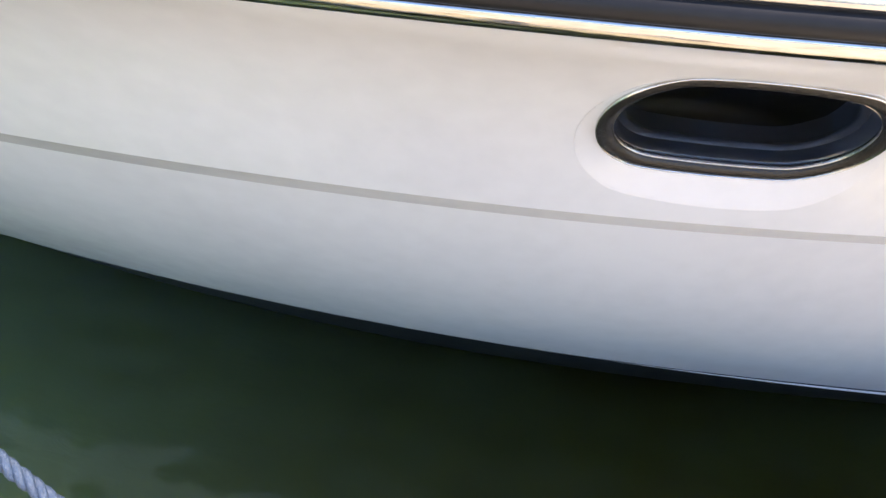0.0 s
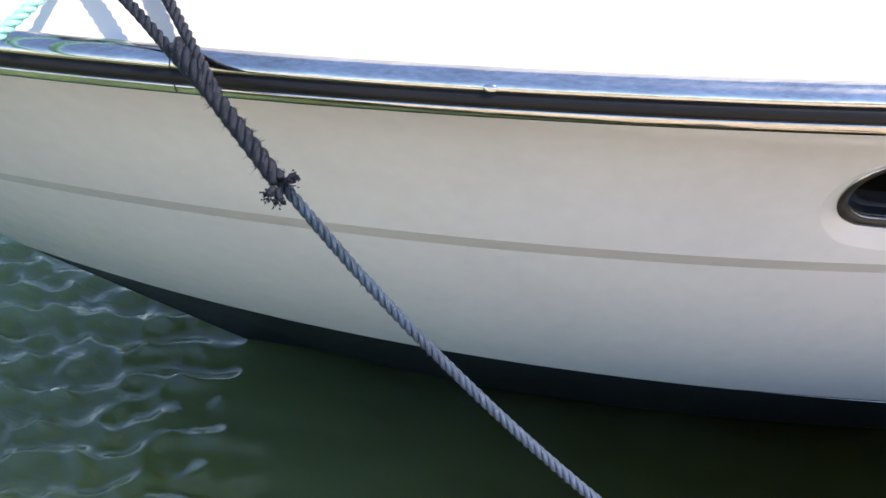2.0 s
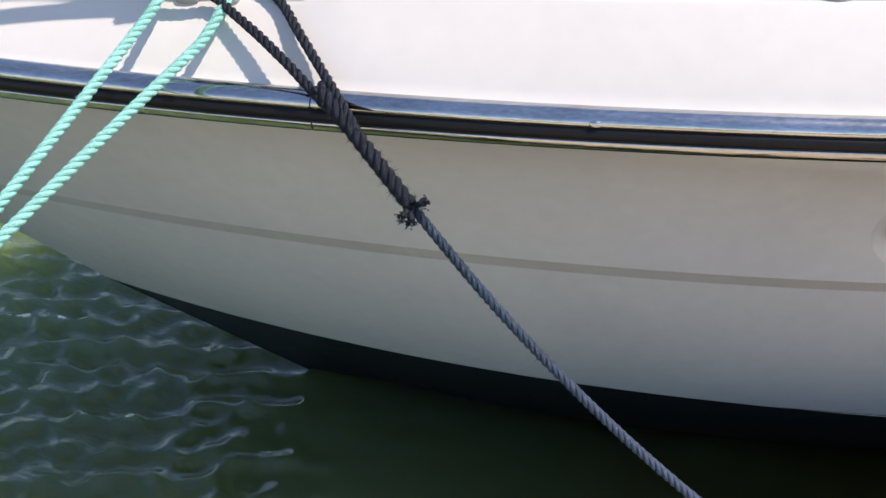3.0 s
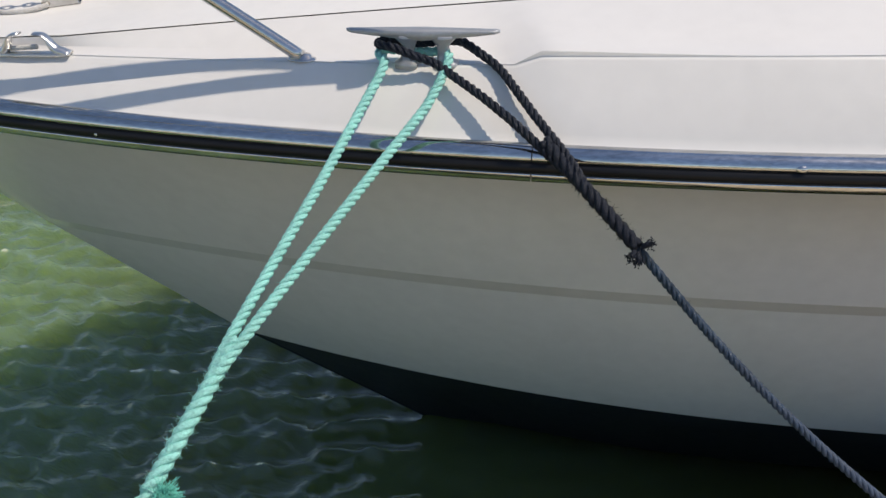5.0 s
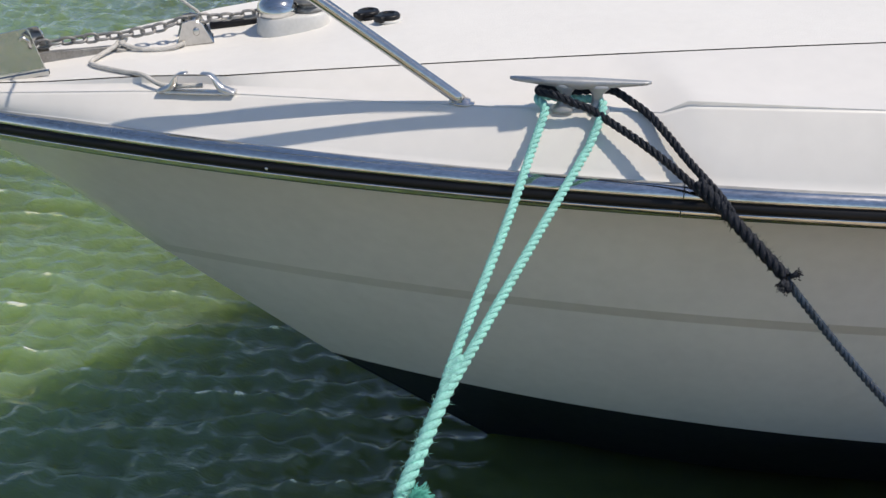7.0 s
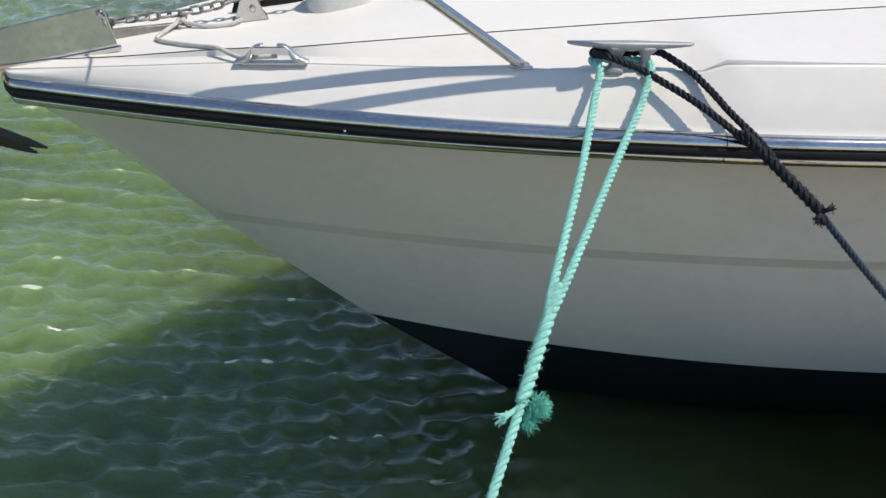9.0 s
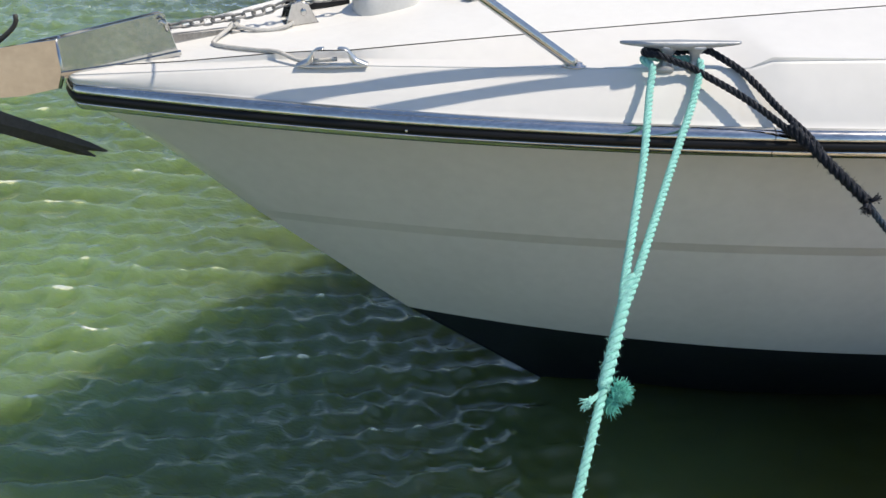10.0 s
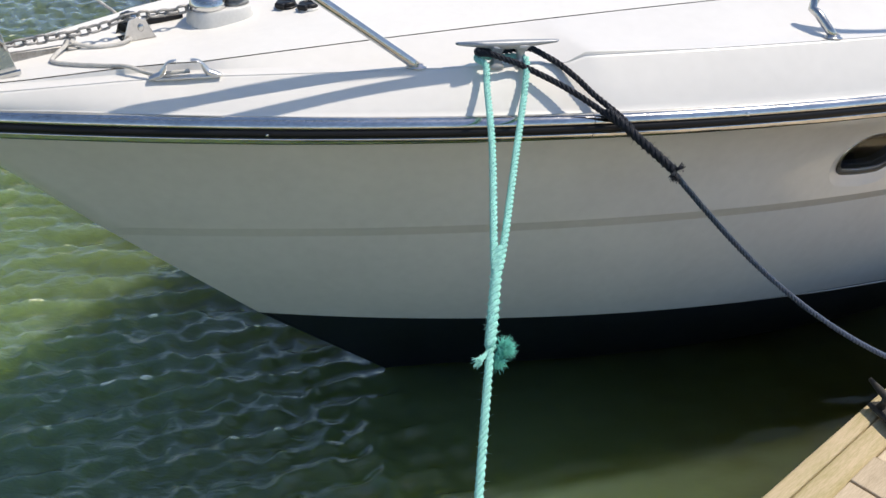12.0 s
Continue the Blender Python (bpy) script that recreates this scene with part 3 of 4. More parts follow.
def build_port():
    port = new("port_light")
    port.parent = boat
    tagged(port, "oblong chrome-framed port light with dark glass")
    sink = 0.012
    rings = lambda spec: [oblong(g, o, sink=sink) for g, o in spec]
    bm = bmesh.new()
    skin = [flank(*on_flank(p)) + PORT_W * 0.0006 for p in oblong(0.007, 0, foot=0.038)]
    lip = [flank(*on_flank(p)) + PORT_W * -0.001 for p in oblong(0.006, 0, foot=0.030)]
    ring_strip(bm, [skin, lip] + rings([(0.0048, 0.002), (0.0, 0.001), (-0.004, -0.004)]))
    part("flange", bm, GELCOAT, port, "pale moulded recess round the port")
    bm = bmesh.new()
    ring_strip(bm, rings([(0.0045, 0.001), (0.0044, 0.0050), (0.0038, 0.0060), (0.0028, 0.0055), (0.0027, 0.002)]))
    part("frame", bm, CHROME, port, "thin chrome frame")
    bm = bmesh.new()
    ring_strip(bm, [oblong(g, o, sink=sink, foot=-f) for g, o, f in ((0.0030, 0.0050, 0), (-0.004, 0.0070, 0), (-0.0105, 0.0035, 0.004), (-0.0125, -0.010, 0.005))])
    part("gasket", bm, GASKET, port, "black rubber gasket")
    bm = bmesh.new()
    ring_strip(bm, [oblong(g, o, sink=sink, foot=-0.005) for g, o in ((-0.0112, 0.0018), (-0.0117, 0.0026), (-0.0123, 0.0018), (-0.0123, -0.0010))])
    part("inner_rim", bm, CHROME, port, "thin bright inner rim")
    bm = bmesh.new()
    vs = ring_strip(bm, [oblong(g, o, sink=sink, foot=-0.005) for g, o in ((-0.0125, -0.002), (-0.040, -0.0018))])
    bm.faces.new(vs[-1])
    pane = part("pane", bm, PANE, port, "dark tinted glass pane")
    pane.visible_shadow = False
    bm = bmesh.new()
    ring_strip(bm, rings([(-0.0115, -0.004), (-0.018, -0.010), (-0.019, -0.060), (-0.021, -0.135)]))
    part("liner", bm, LINER, port, "blue-grey moulded liner inside the port")
    bm = bmesh.new()
    ring_strip(bm, rings([(-0.0185, -0.050), (-0.027, -0.053), (-0.029, -0.057), (-0.029, -0.066), (-0.020, -0.070)]))
    part("inner_frame", bm, LINER, port, "blue-grey inner clamping frame")
    # black sheet closing the port; its colour stands in for the cabin's darkness
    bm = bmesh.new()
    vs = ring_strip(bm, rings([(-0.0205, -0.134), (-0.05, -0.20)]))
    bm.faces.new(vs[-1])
    part("inner_shade", bm, RUBBER, port, "black sheet behind the port in place of the unlit cabin")


build_port()


def screw_head(at, way, r=0.006):
    bm = bmesh.new()
    m = Matrix.Translation(at) @ Vector(way).to_track_quat('Z', 'Y').to_matrix().to_4x4()
    lathe(bm, [(r, 0), (r * 0.95, r * 0.3), (r * 0.6, r * 0.55), (r * 0.1, r * 0.62)], m, 14)
    return bm


def build_rail_caps():
    """Rounded end caps where the chrome strips of the rail were dented and patched."""
    p, w = rail_frame(0.50)
    for dz, rx in ((0.049, 0.006),):
        bm = bmesh.new()
        c = p + w * 0.002 + Vector((0, 0, dz))
        t = Vector((-w.y, w.x, 0))
        rings = []
        for i in range(7):
            a = i / 6 * math.pi / 2
            rings.append([bm.verts.new(c + t * math.cos(b) * rx * 1.7 * math.cos(a) + Vector((0, 0, 1)) * math.sin(b) * 0.0065 * math.cos(a) + w * (0.004 if dz > 0.03 else 0.0008) * math.sin(a))
                          for b in (2 * math.pi * k / 16 for k in range(16))])
        for r0, r1 in zip(rings, rings[1:]):
            for k in range(16):
                bm.faces.new((r0[k], r0[(k + 1) % 16], r1[(k + 1) % 16], r1[k]))
        part("rail_fixing", bm, CHROME, boat, "dented chrome bump on the rub rail")
    for x in (-0.683, 1.9):
        p, w = rail_frame(x)
        part("screw", screw_head(p + w * 0.0065 + Vector((0, 0, 0.030)), w, 0.004), STEEL, boat)


build_rail_caps()


def build_boot_strip():
    """White moulded lip along the boot line, growing out of the hull further aft."""
    for name, mat, up, r0, label in (("boot_strip", GELCOAT, 0.004, 0.006, "narrow white moulded lip above the antifouling"), ("boot_seam", SEAM, 0.014, 0.0018, "dark line above the lip")):
        for side in (1, -1):
            bm = bmesh.new()
            pts = []
            for k in range(70):
                x = 1.15 + (AFT - 0.02 - 1.15) * k / 69
                h, z = boot_line(x)
                g = min(max((x - 1.15) / 1.0, 0), 1)
                pts.append((x, -side * (h + 0.004 * g + (0.004 if up > 0.01 else -0.001)), z + up * (0.3 + 0.9 * g)))
            tube(bm, pts, lambda f: r0 * (0.25 + 0.75 * min(f * 4.0, 1)), 10)
            part(name, bm, mat, boat, label)


build_boot_strip()


# ---------------------------------------------------------------- bow rail
def build_bow_rail():
    rail = thing("bow_rail", "polished stainless tubular bow rail bolted to the bulwark", "railing", TRIM)
    d = Vector((-0.80, 0.225, 0.556)).normalized()
    foot = Vector((-0.283, -0.528, 1.430))
    bm = bmesh.new()
    tube(bm, spline([foot, foot + d * 0.3, foot + d * 0.60, (-0.86, -0.375, 1.86), (-0.95, -0.365, 1.912), (-1.03, -0.334, 1.944)], 60)[0], 0.0125, 16)
    part("brace", bm, STEEL, rail, "slanting stainless tube")
    # upper tube from the stem aft, bent down into the middle tube at its after end
    bm = bmesh.new()
    tube(bm, spline([(-1.63, 0.000, 1.90), (-1.57, -0.130, 1.905), (-1.346, -0.236, 1.92), (-1.006, -0.340, 1.945), (-0.756, -0.418, 1.965), (-0.601, -0.461, 1.991), (-0.459, -0.501, 2.022), (-0.345, -0.535, 2.043), (-0.226, -0.575, 2.061),
                     (-0.122, -0.614, 2.073), (-0.006, -0.660, 2.075), (0.063, -0.698, 2.045), (0.088, -0.720, 1.985), (0.073, -0.720, 1.93), (0.026, -0.706, 1.901)], 150)[0], 0.0125, 16)
    part("upper_tube", bm, STEEL, rail, "bent stainless tube")
    bm = bmesh.new()
    tube(bm, spline([(-1.324, -0.240, 1.918), (-1.274, -0.272, 1.85), (-1.184, -0.311, 1.785), (-0.954, -0.397, 1.765), (-0.704, -0.474, 1.782), (-0.467, -0.545, 1.816), (-0.350, -0.578, 1.840), (-0.206, -0.618, 1.866),
                     (-0.094, -0.653, 1.884), (0.029, -0.696, 1.901)], 110)[0], 0.0125, 16)
    part("middle_tube", bm, STEEL, rail, "stainless tube below the upper one")
    bm = bmesh.new()
    tube(bm, spline([(-1.63, 0.000, 1.90), (-1.57, 0.130, 1.905), (-1.346, 0.236, 1.92), (-1.006, 0.340, 1.945), (-0.756, 0.418, 1.965), (-0.459, 0.501, 2.022), (-0.122, 0.614, 2.073)], 80)[0], 0.0125, 16)
    part("starboard_tube", bm, STEEL, rail, "stainless tube on the far side of the bow")
    bm = bmesh.new()
    tube(bm, spline([(0.853, -0.968, 1.518), (0.846, -0.915, 1.562), (0.850, -0.880, 1.600), (0.94, -0.925, 1.775), (1.256, -1.073, 2.370)], 40)[0], 0.0125, 16)
    side_rail = thing("side_rail", "stainless tubular side rail bolted to the bulwark ledge", "railing", TRIM)
    part("stanchion", bm, STEEL, side_rail, "leaning stainless stanchion")
    bm = bmesh.new()
    tube(bm, spline([(1.250, -1.070, 2.360), (1.30, -1.10, 2.395), (1.5, -1.20, 2.40), (2.4, -1.52, 2.41), (3.6, -1.70, 2.42)], 60)[0], 0.0125, 16)
    part("upper_tube", bm, STEEL, side_rail, "stainless hand rail")
    for owner, at in ((rail, (-0.283, -0.528, 1.4250)), (side_rail, (0.853, -0.968, 1.5135))):
        bm = bmesh.new()
        lathe(bm, [(0.021, 0), (0.021, 0.002), (0.018, 0.0035), (0.0145, 0.0045), (0.0138, 0.010)], Matrix.Translation(at) @ Matrix.Rotation(radians(-24), 4, 'Z') @ Matrix.Diagonal((1.35, 0.85, 1, 1)), 24)
        base = part("foot", bm, STEEL, owner, "oval stainless foot plate")
        for s in (-1, 1):
            bm = screw_head((at[0] + s * 0.0215, at[1] - s * 0.0088, at[2] + 0.002), (0, 0, 1), 0.003)
            part("screw", bm, STEEL, base)


build_bow_rail()


def build_cord():
    """Slack unseen cord from the rail's side to its front, above the stem, added to cast a thin shadow line on the
    bulwark.
    """
    cord = thing("shadow_cord", "thin slack unseen cord on the bow rail, added for its shadow", "cord", TRIM)
    bm = bmesh.new()
    tube(bm, spline([(-0.930, -0.366, 1.955), (-0.928, -0.330, 1.935), (-0.932, -0.300, 1.939), (-0.9225, -0.285, 1.965), (-0.9165, -0.262, 1.979), (-0.9125, -0.235, 1.982), (-0.923, -0.202, 1.983),
                     (-0.932, -0.180, 1.990), (-0.95, -0.12, 2.0), (-1.2, -0.05, 1.96), (-1.62, -0.01, 1.914)], 60)[0], 0.0032, 8)
    part("strand", bm, LINE, cord)


build_cord()


def build_stay():
    """Line from the far deck edge up to the bow rail."""
    line = thing("rail_lashing", "pale thin line from the far deck edge to the bow rail", "line", TRIM)
    bm = bmesh.new()
    tube(bm, spline([(-0.790, 0.300, 1.392), (-0.805, 0.300, 1.407), (-0.842, 0.300, 1.438), (-1.00, 0.295, 1.58), (-1.22, 0.276, 1.80), (-1.335, 0.242, 1.928)], 40)[0], 0.0042, 8)
    part("strand", bm, LINE, line)


build_stay()

# ---------------------------------------------------------------- deck cleat
CLEAT_C = Vector((-0.066, -0.628, 0.0))
CLEAT_Z = 1.4345


def build_cleat():
    m = TRIM @ Matrix.Translation((CLEAT_C.x, CLEAT_C.y, CLEAT_Z)) @ Matrix.Rotation(math.atan2(-0.099, 0.261), 4, 'Z') @ Matrix.Rotation(radians(-2.3), 4, 'Y')
    cleat = thing("deck_cleat", "grey cast alloy mooring cleat with two ropes made fast", "cleat", m)
    bm = bmesh.new()
    rows = []
    n = 33
    for k in range(n):
        x = -0.140 + 0.280 * k / (n - 1)
        e = abs(x) / 0.140
        w = 0.0145 * (1 - 0.45 * e) * (math.sqrt(max(1 - ((e - 0.93) / 0.07) ** 2, 0.1)) if e > 0.93 else 1)
        top = 0.067 + 0.002 * (1 - e)
        th = 0.017 * (1 - e) ** 0.8 + 0.0055
        rows.append([Vector((x, w * c, top - th / 2 + th / 2 * s)) for c, s in
                     ((math.copysign(abs(math.cos(a)) ** 0.6, math.cos(a)), math.copysign(abs(math.sin(a)) ** 0.6, math.sin(a))) for a in (2 * math.pi * i / 16 for i in range(16)))])
    vs = [[bm.verts.new(p) for p in r] for r in rows]
    for a, b in zip(vs, vs[1:]):
        for i in range(16):
            bm.faces.new((a[i], a[(i + 1) % 16], b[(i + 1) % 16], b[i]))
    bm.faces.new(vs[0][::-1])
    bm.faces.new(vs[-1])
    part("horn_bar", bm, ALLOY, cleat)
    for s in (-1, 1):
        bm = bmesh.new()
        prof = []
        for z, hx, hy, cx in ((-0.004, 0.023, 0.019, 0.036), (0.006, 0.023, 0.019, 0.036), (0.010, 0.016, 0.014, 0.035), (0.024, 0.0105, 0.0105, 0.032),
                              (0.038, 0.0115, 0.0105, 0.031), (0.049, 0.021, 0.0125, 0.033), (0.057, 0.032, 0.013, 0.031)):
            prof.append([bm.verts.new((s * cx + 0.005 + hx * math.copysign(abs(math.cos(a)) ** 0.7, math.cos(a)), hy * math.copysign(abs(math.sin(a)) ** 0.7, math.sin(a)), z))
                         for a in (2 * math.pi * i / 20 for i in range(20))])
        for a, b in zip(prof, prof[1:]):
            for i in range(20):
                bm.faces.new((a[i], a[(i + 1) % 20], b[(i + 1) % 20], b[i]))
        bm.faces.new(prof[0][::-1])
        bm.faces.new(prof[-1])
        part("leg", bm, ALLOY, cleat)


build_cleat()


# ---------------------------------------------------------------- bow chock
def build_chock():
    m = TRIM @ Matrix.Translation((-0.812, -0.303, 1.3950)) @ Matrix.Rotation(math.atan2(-0.40, 1.0), 4, 'Z') @ Matrix.Rotation(radians(-3.6), 4, 'Y')
    chock = thing("bow_chock", "polished alloy open bow chock with curled horns", "chock", m)
    bm = bmesh.new()
    box(bm, (0.150, 0.022, 0.007), pose(0.004, 0, -0.0005), 0.003)
    part("base", bm, SATIN, chock)
    # a low tail sweeps up into a steep horn whose tip curls over the gap
    for s in (-1, 1):
        bm = bmesh.new()
        pts, _ = spline([(s * 0.086, 0, 0.001), (s * 0.071, 0, 0.004), (s * 0.057, 0, 0.009), (s * 0.048, 0, 0.021), (s * 0.043, 0, 0.032), (s * 0.034, 0, 0.0395), (s * 0.017, 0, 0.0415)], 24)
        rings = []
        for k, c in enumerate(pts):
            f = k / 23
            d = (pts[min(k + 1, 23)] - pts[max(k - 1, 0)]).normalized()
            nrm = Vector((-d.z, 0, d.x))
            wide, deep = 0.0026 + 0.0062 * math.sin(math.pi * min(f * 1.4 + 0.05, 1)) ** 0.8, 0.0125 - 0.003 * f
            rings.append([bm.verts.new(c + nrm * wide * math.cos(q) + Vector((0, 1, 0)) * deep * math.sin(q)) for q in (2 * math.pi * i / 14 for i in range(14))])
        for r0, r1 in zip(rings, rings[1:]):
            for i in range(14):
                bm.faces.new((r0[i], r0[(i + 1) % 14], r1[(i + 1) % 14], r1[i]))
        bm.faces.new(rings[0][::-1])
        bm.faces.new(rings[-1])
        part("horn", bm, SATIN, chock)


build_chock()


# ---------------------------------------------------------------- ground tackle
def plate(bm, outline, y0, y1):
    a = [bm.verts.new((x, y0, z)) for x, z in outline]
    b = [bm.verts.new((x, y1, z)) for x, z in outline]
    n = len(a)
    bm.faces.new(a)
    bm.faces.new(b[::-1])
    for i in range(n):
        bm.faces.new((a[i], b[i], b[(i + 1) % n], a[(i + 1) % n]))
    return bm


def build_roller():
    roller = thing("bow_roller", "polished stainless bow roller channel overhanging the stem", "bow roller", TRIM)
    # each side is a long cheek, a nose folded inwards at the stem and a flange bolted down along the deck
    main = [(-1.146, 1.373), (-1.169, 1.468), (-1.174, 1.473), (-1.30, 1.449), (-1.423, 1.425), (-1.420, 1.343), (-1.287, 1.352)]
    nose = [(-1.4225, 1.425), (-1.50, 1.415), (-1.60, 1.400), (-1.648, 1.384), (-1.662, 1.352), (-1.650, 1.292), (-1.60, 1.281), (-1.52, 1.286), (-1.436, 1.303), (-1.4195, 1.343)]
    for y, sink in ((-0.060, 0.0), (0.088, -0.034)):
        way = math.copysign(1, y)
        for name, outline, label in (("cheek_plate", main, "polished stainless cheek plate"), ("nose_plate", nose, "bent-in nose of the cheek plate")):
            bm = bmesh.new()
            plate(bm, outline, y - 0.002, y + 0.002)
            for v in bm.verts:
                v.co.y += way * ((v.co.z - 1.36) * (-0.07 if outline is main else -0.005) - (0 if outline is main else 0.002 + 0.16 * (-1.421 - v.co.x)))
                v.co.z += sink
            bmesh.ops.bevel(bm, geom=[e for e in bm.edges], offset=0.0009, segments=1, affect='EDGES')
            made = part(name, bm, POLISHED, roller, label, smooth=False)
            cheek = made if outline is main else cheek
        bm = bmesh.new()
        tube(bm, [(-1.4235, y - way * 0.0050, 1.4245 + sink), (-1.4205, y, 1.343 + sink), (-1.434, y - way * 0.0015, 1.304 + sink)], 0.0042, 10)
        part("fold", bm, POLISHED, cheek, "rounded fold of the plate")
        bm = bmesh.new()
        flange = [(-1.140, 1.3745), (-1.287, 1.3535), (-1.425, 1.3435)]
        rows = [[Vector((x, y + way * d, h + sink + lift)) for x, h in flange] for d, lift in ((0.0, 0.004), (0.011, 0.003), (0.011, -0.006), (0.0, -0.006), (0.0, 0.004))]
        grid_rows(bm, rows)
        part("flange", bm, POLISHED, cheek, smooth=False)
        bm = bmesh.new()
        tube(bm, [(-1.187, y + way * 0.018, 1.454 + sink), (-1.180, y + way * 0.018, 1.460 + sink), (-1.170, y + way * 0.017, 1.450 + sink), (-1.168, y + way * 0.014, 1.432 + sink)], 0.004, 8)
        part("pin_eye", bm, STEEL, cheek)
    bm = bmesh.new()
    plate(bm, [(-1.150, 1.356), (-1.26, 1.342), (-1.42, 1.332), (-1.42, 1.327), (-1.26, 1.337), (-1.150, 1.351)], -0.056, 0.084)
    part("channel_floor", bm, STEEL, roller, smooth=False)
    bm = bmesh.new()
    lathe(bm, [(0.012, -0.032), (0.040, -0.030), (0.030, -0.012), (0.022, 0), (0.030, 0.012), (0.040, 0.030), (0.012, 0.032)],
          Matrix.Translation((-1.580, 0.012, 1.330)) @ Matrix.Rotation(radians(90), 4, 'X'), 24)
    part("sheave", bm, RUBBER, roller, "black roller sheave")
    bm = bmesh.new()
    lathe(bm, [(0.011, 0), (0.011, 0.005), (0.007, 0.008)], Matrix.Translation((-1.580, -0.037, 1.322)) @ Matrix.Rotation(radians(90), 4, 'X'), 16)
    part("axle_cap", bm, REDCAP, roller, "red-rimmed axle cap")


def build_anchor():
    anchor = thing("anchor", "dark galvanised anchor stowed in the bow roller", "anchor", TRIM @ Matrix.Translation((0, 0.068, -0.026)))
    bm = bmesh.new()
    plate(bm, [(-0.995, 1.393), (-0.983, 1.404), (-0.995, 1.414), (-1.14, 1.413), (-1.45, 1.396), (-1.66, 1.376), (-1.665, 1.352), (-1.45, 1.368), (-1.14, 1.386), (-1.01, 1.387)], -0.008, 0.008)
    bmesh.ops.bevel(bm, geom=list(bm.edges), offset=0.002, segments=1, affect='EDGES')
    for v in bm.verts:
        v.co.y -= 0.11 * min(max(-1.0 - v.co.x, 0), 0.5)
        v.co.z -= 0.045 * min(max(-1.1 - v.co.x, 0), 0.5)
    part("shank", bm, GALV, anchor, "flat galvanised shank", smooth=False)
    bm = bmesh.new()
    # two-pronged plate that hangs back under the roller
    for y, tx, tz in ((-0.090, -1.352, 1.135), (-0.035, -1.385, 1.10)):
        rows = []
        for k in range(9):
            f = k / 8
            c = Vector((-1.70, -0.055 + (y + 0.055) * 0.6, 1.285)).lerp(Vector((tx, y, tz)), f)
            wd = 0.034 * (1 - f) ** 0.6 + 0.003
            rows.append([c + Vector((0.018, 0, 0.028)) * wd / 0.034, c + Vector((0, -0.006, 0)), c - Vector((0.018, 0, 0.028)) * wd / 0.034, c + Vector((0, 0.006, 0))])
        vs = [[bm.verts.new(p) for p in r] for r in rows]
        for a, b in zip(vs, vs[1:]):
            for i in range(4):
                bm.faces.new((a[i], a[(i + 1) % 4], b[(i + 1) % 4], b[i]))
        bm.faces.new(vs[0][::-1])
        bm.faces.new(vs[-1])
    part("fluke", bm, DARKIRON, anchor, "dark two-pronged fluke", smooth=False)
    bm = bmesh.new()
    pts, _ = spline([(-1.76, -0.06, 1.31), (-1.68, -0.06, 1.352), (-1.57, -0.06, 1.425), (-1.525, -0.06, 1.458), (-1.508, -0.06, 1.478), (-1.506, -0.06, 1.497)], 24)
    tube(bm, pts, lambda f: 0.0085 * (1 - 0.35 * f), 10)
    part("stock", bm, DARKIRON, anchor, "bent dark rod")
    return anchor


def link_mesh(length, wire):
    bm = bmesh.new()
    h, r = length / 2 - wire, 0.0105
    h -= r - wire / 2
    path = []
    for k in range(24):
        a = 2 * math.pi * k / 24
        path.append(Vector((math.cos(a) * r + (h if math.cos(a) > 0.01 else -h if math.cos(a) < -0.01 else 0), math.sin(a) * r, 0)))
    n = len(path)
    rings = []
    for i, p in enumerate(path):
        d = (path[(i + 1) % n] - path[i - 1]).normalized()
        s = Vector((0, 0, 1)).cross(d).normalized()
        rings.append([bm.verts.new(p + (s * math.cos(b) + Vector((0, 0, 1)) * math.sin(b)) * wire / 2) for b in (2 * math.pi * k / 8 for k in range(8))])
    for i in range(n):
        a, b = rings[i], rings[(i + 1) % n]
        for k in range(8):
            bm.faces.new((a[k], a[(k + 1) % 8], b[(k + 1) % 8], b[k]))
    return bm


def build_chain():
    chain = thing("anchor_chain", "weathered galvanised anchor chain along the foredeck", "chain", TRIM @ Matrix.Translation((0.016, 0.070, -0.044)))
    path, length = spline([(-1.33, 0, 1.425), (-1.15, 0.004, 1.444), (-0.98, 0.0, 1.460), (-0.90, 0, 1.474), (-0.845, 0, 1.491), (-0.76, 0.004, 1.492), (-0.64, 0.004, 1.502), (-0.56, 0.01, 1.505)], 400)
    step = 0.0275
    me = None
    for i in range(int(length / step)):
        a = path[min(int(i * step / length * 399), 398)]
        b = path[min(int((i + 1) * step / length * 399), 399)]
        d = (b - a).normalized()
        q = d.to_track_quat('X', 'Z').to_matrix().to_4x4()
        if me is None:
            ob = part("link", link_mesh(0.040, 0.0075), GALV, chain)
            me = ob.data
        else:
            ob = new("link", me)
            ob.parent = chain
        ob.matrix_local = Matrix.Translation(a.lerp(b, 0.5)) @ q @ Matrix.Rotation(radians((90 if i % 2 else 0) + 20 + 14 * math.sin(i * 1.9)), 4, 'X')


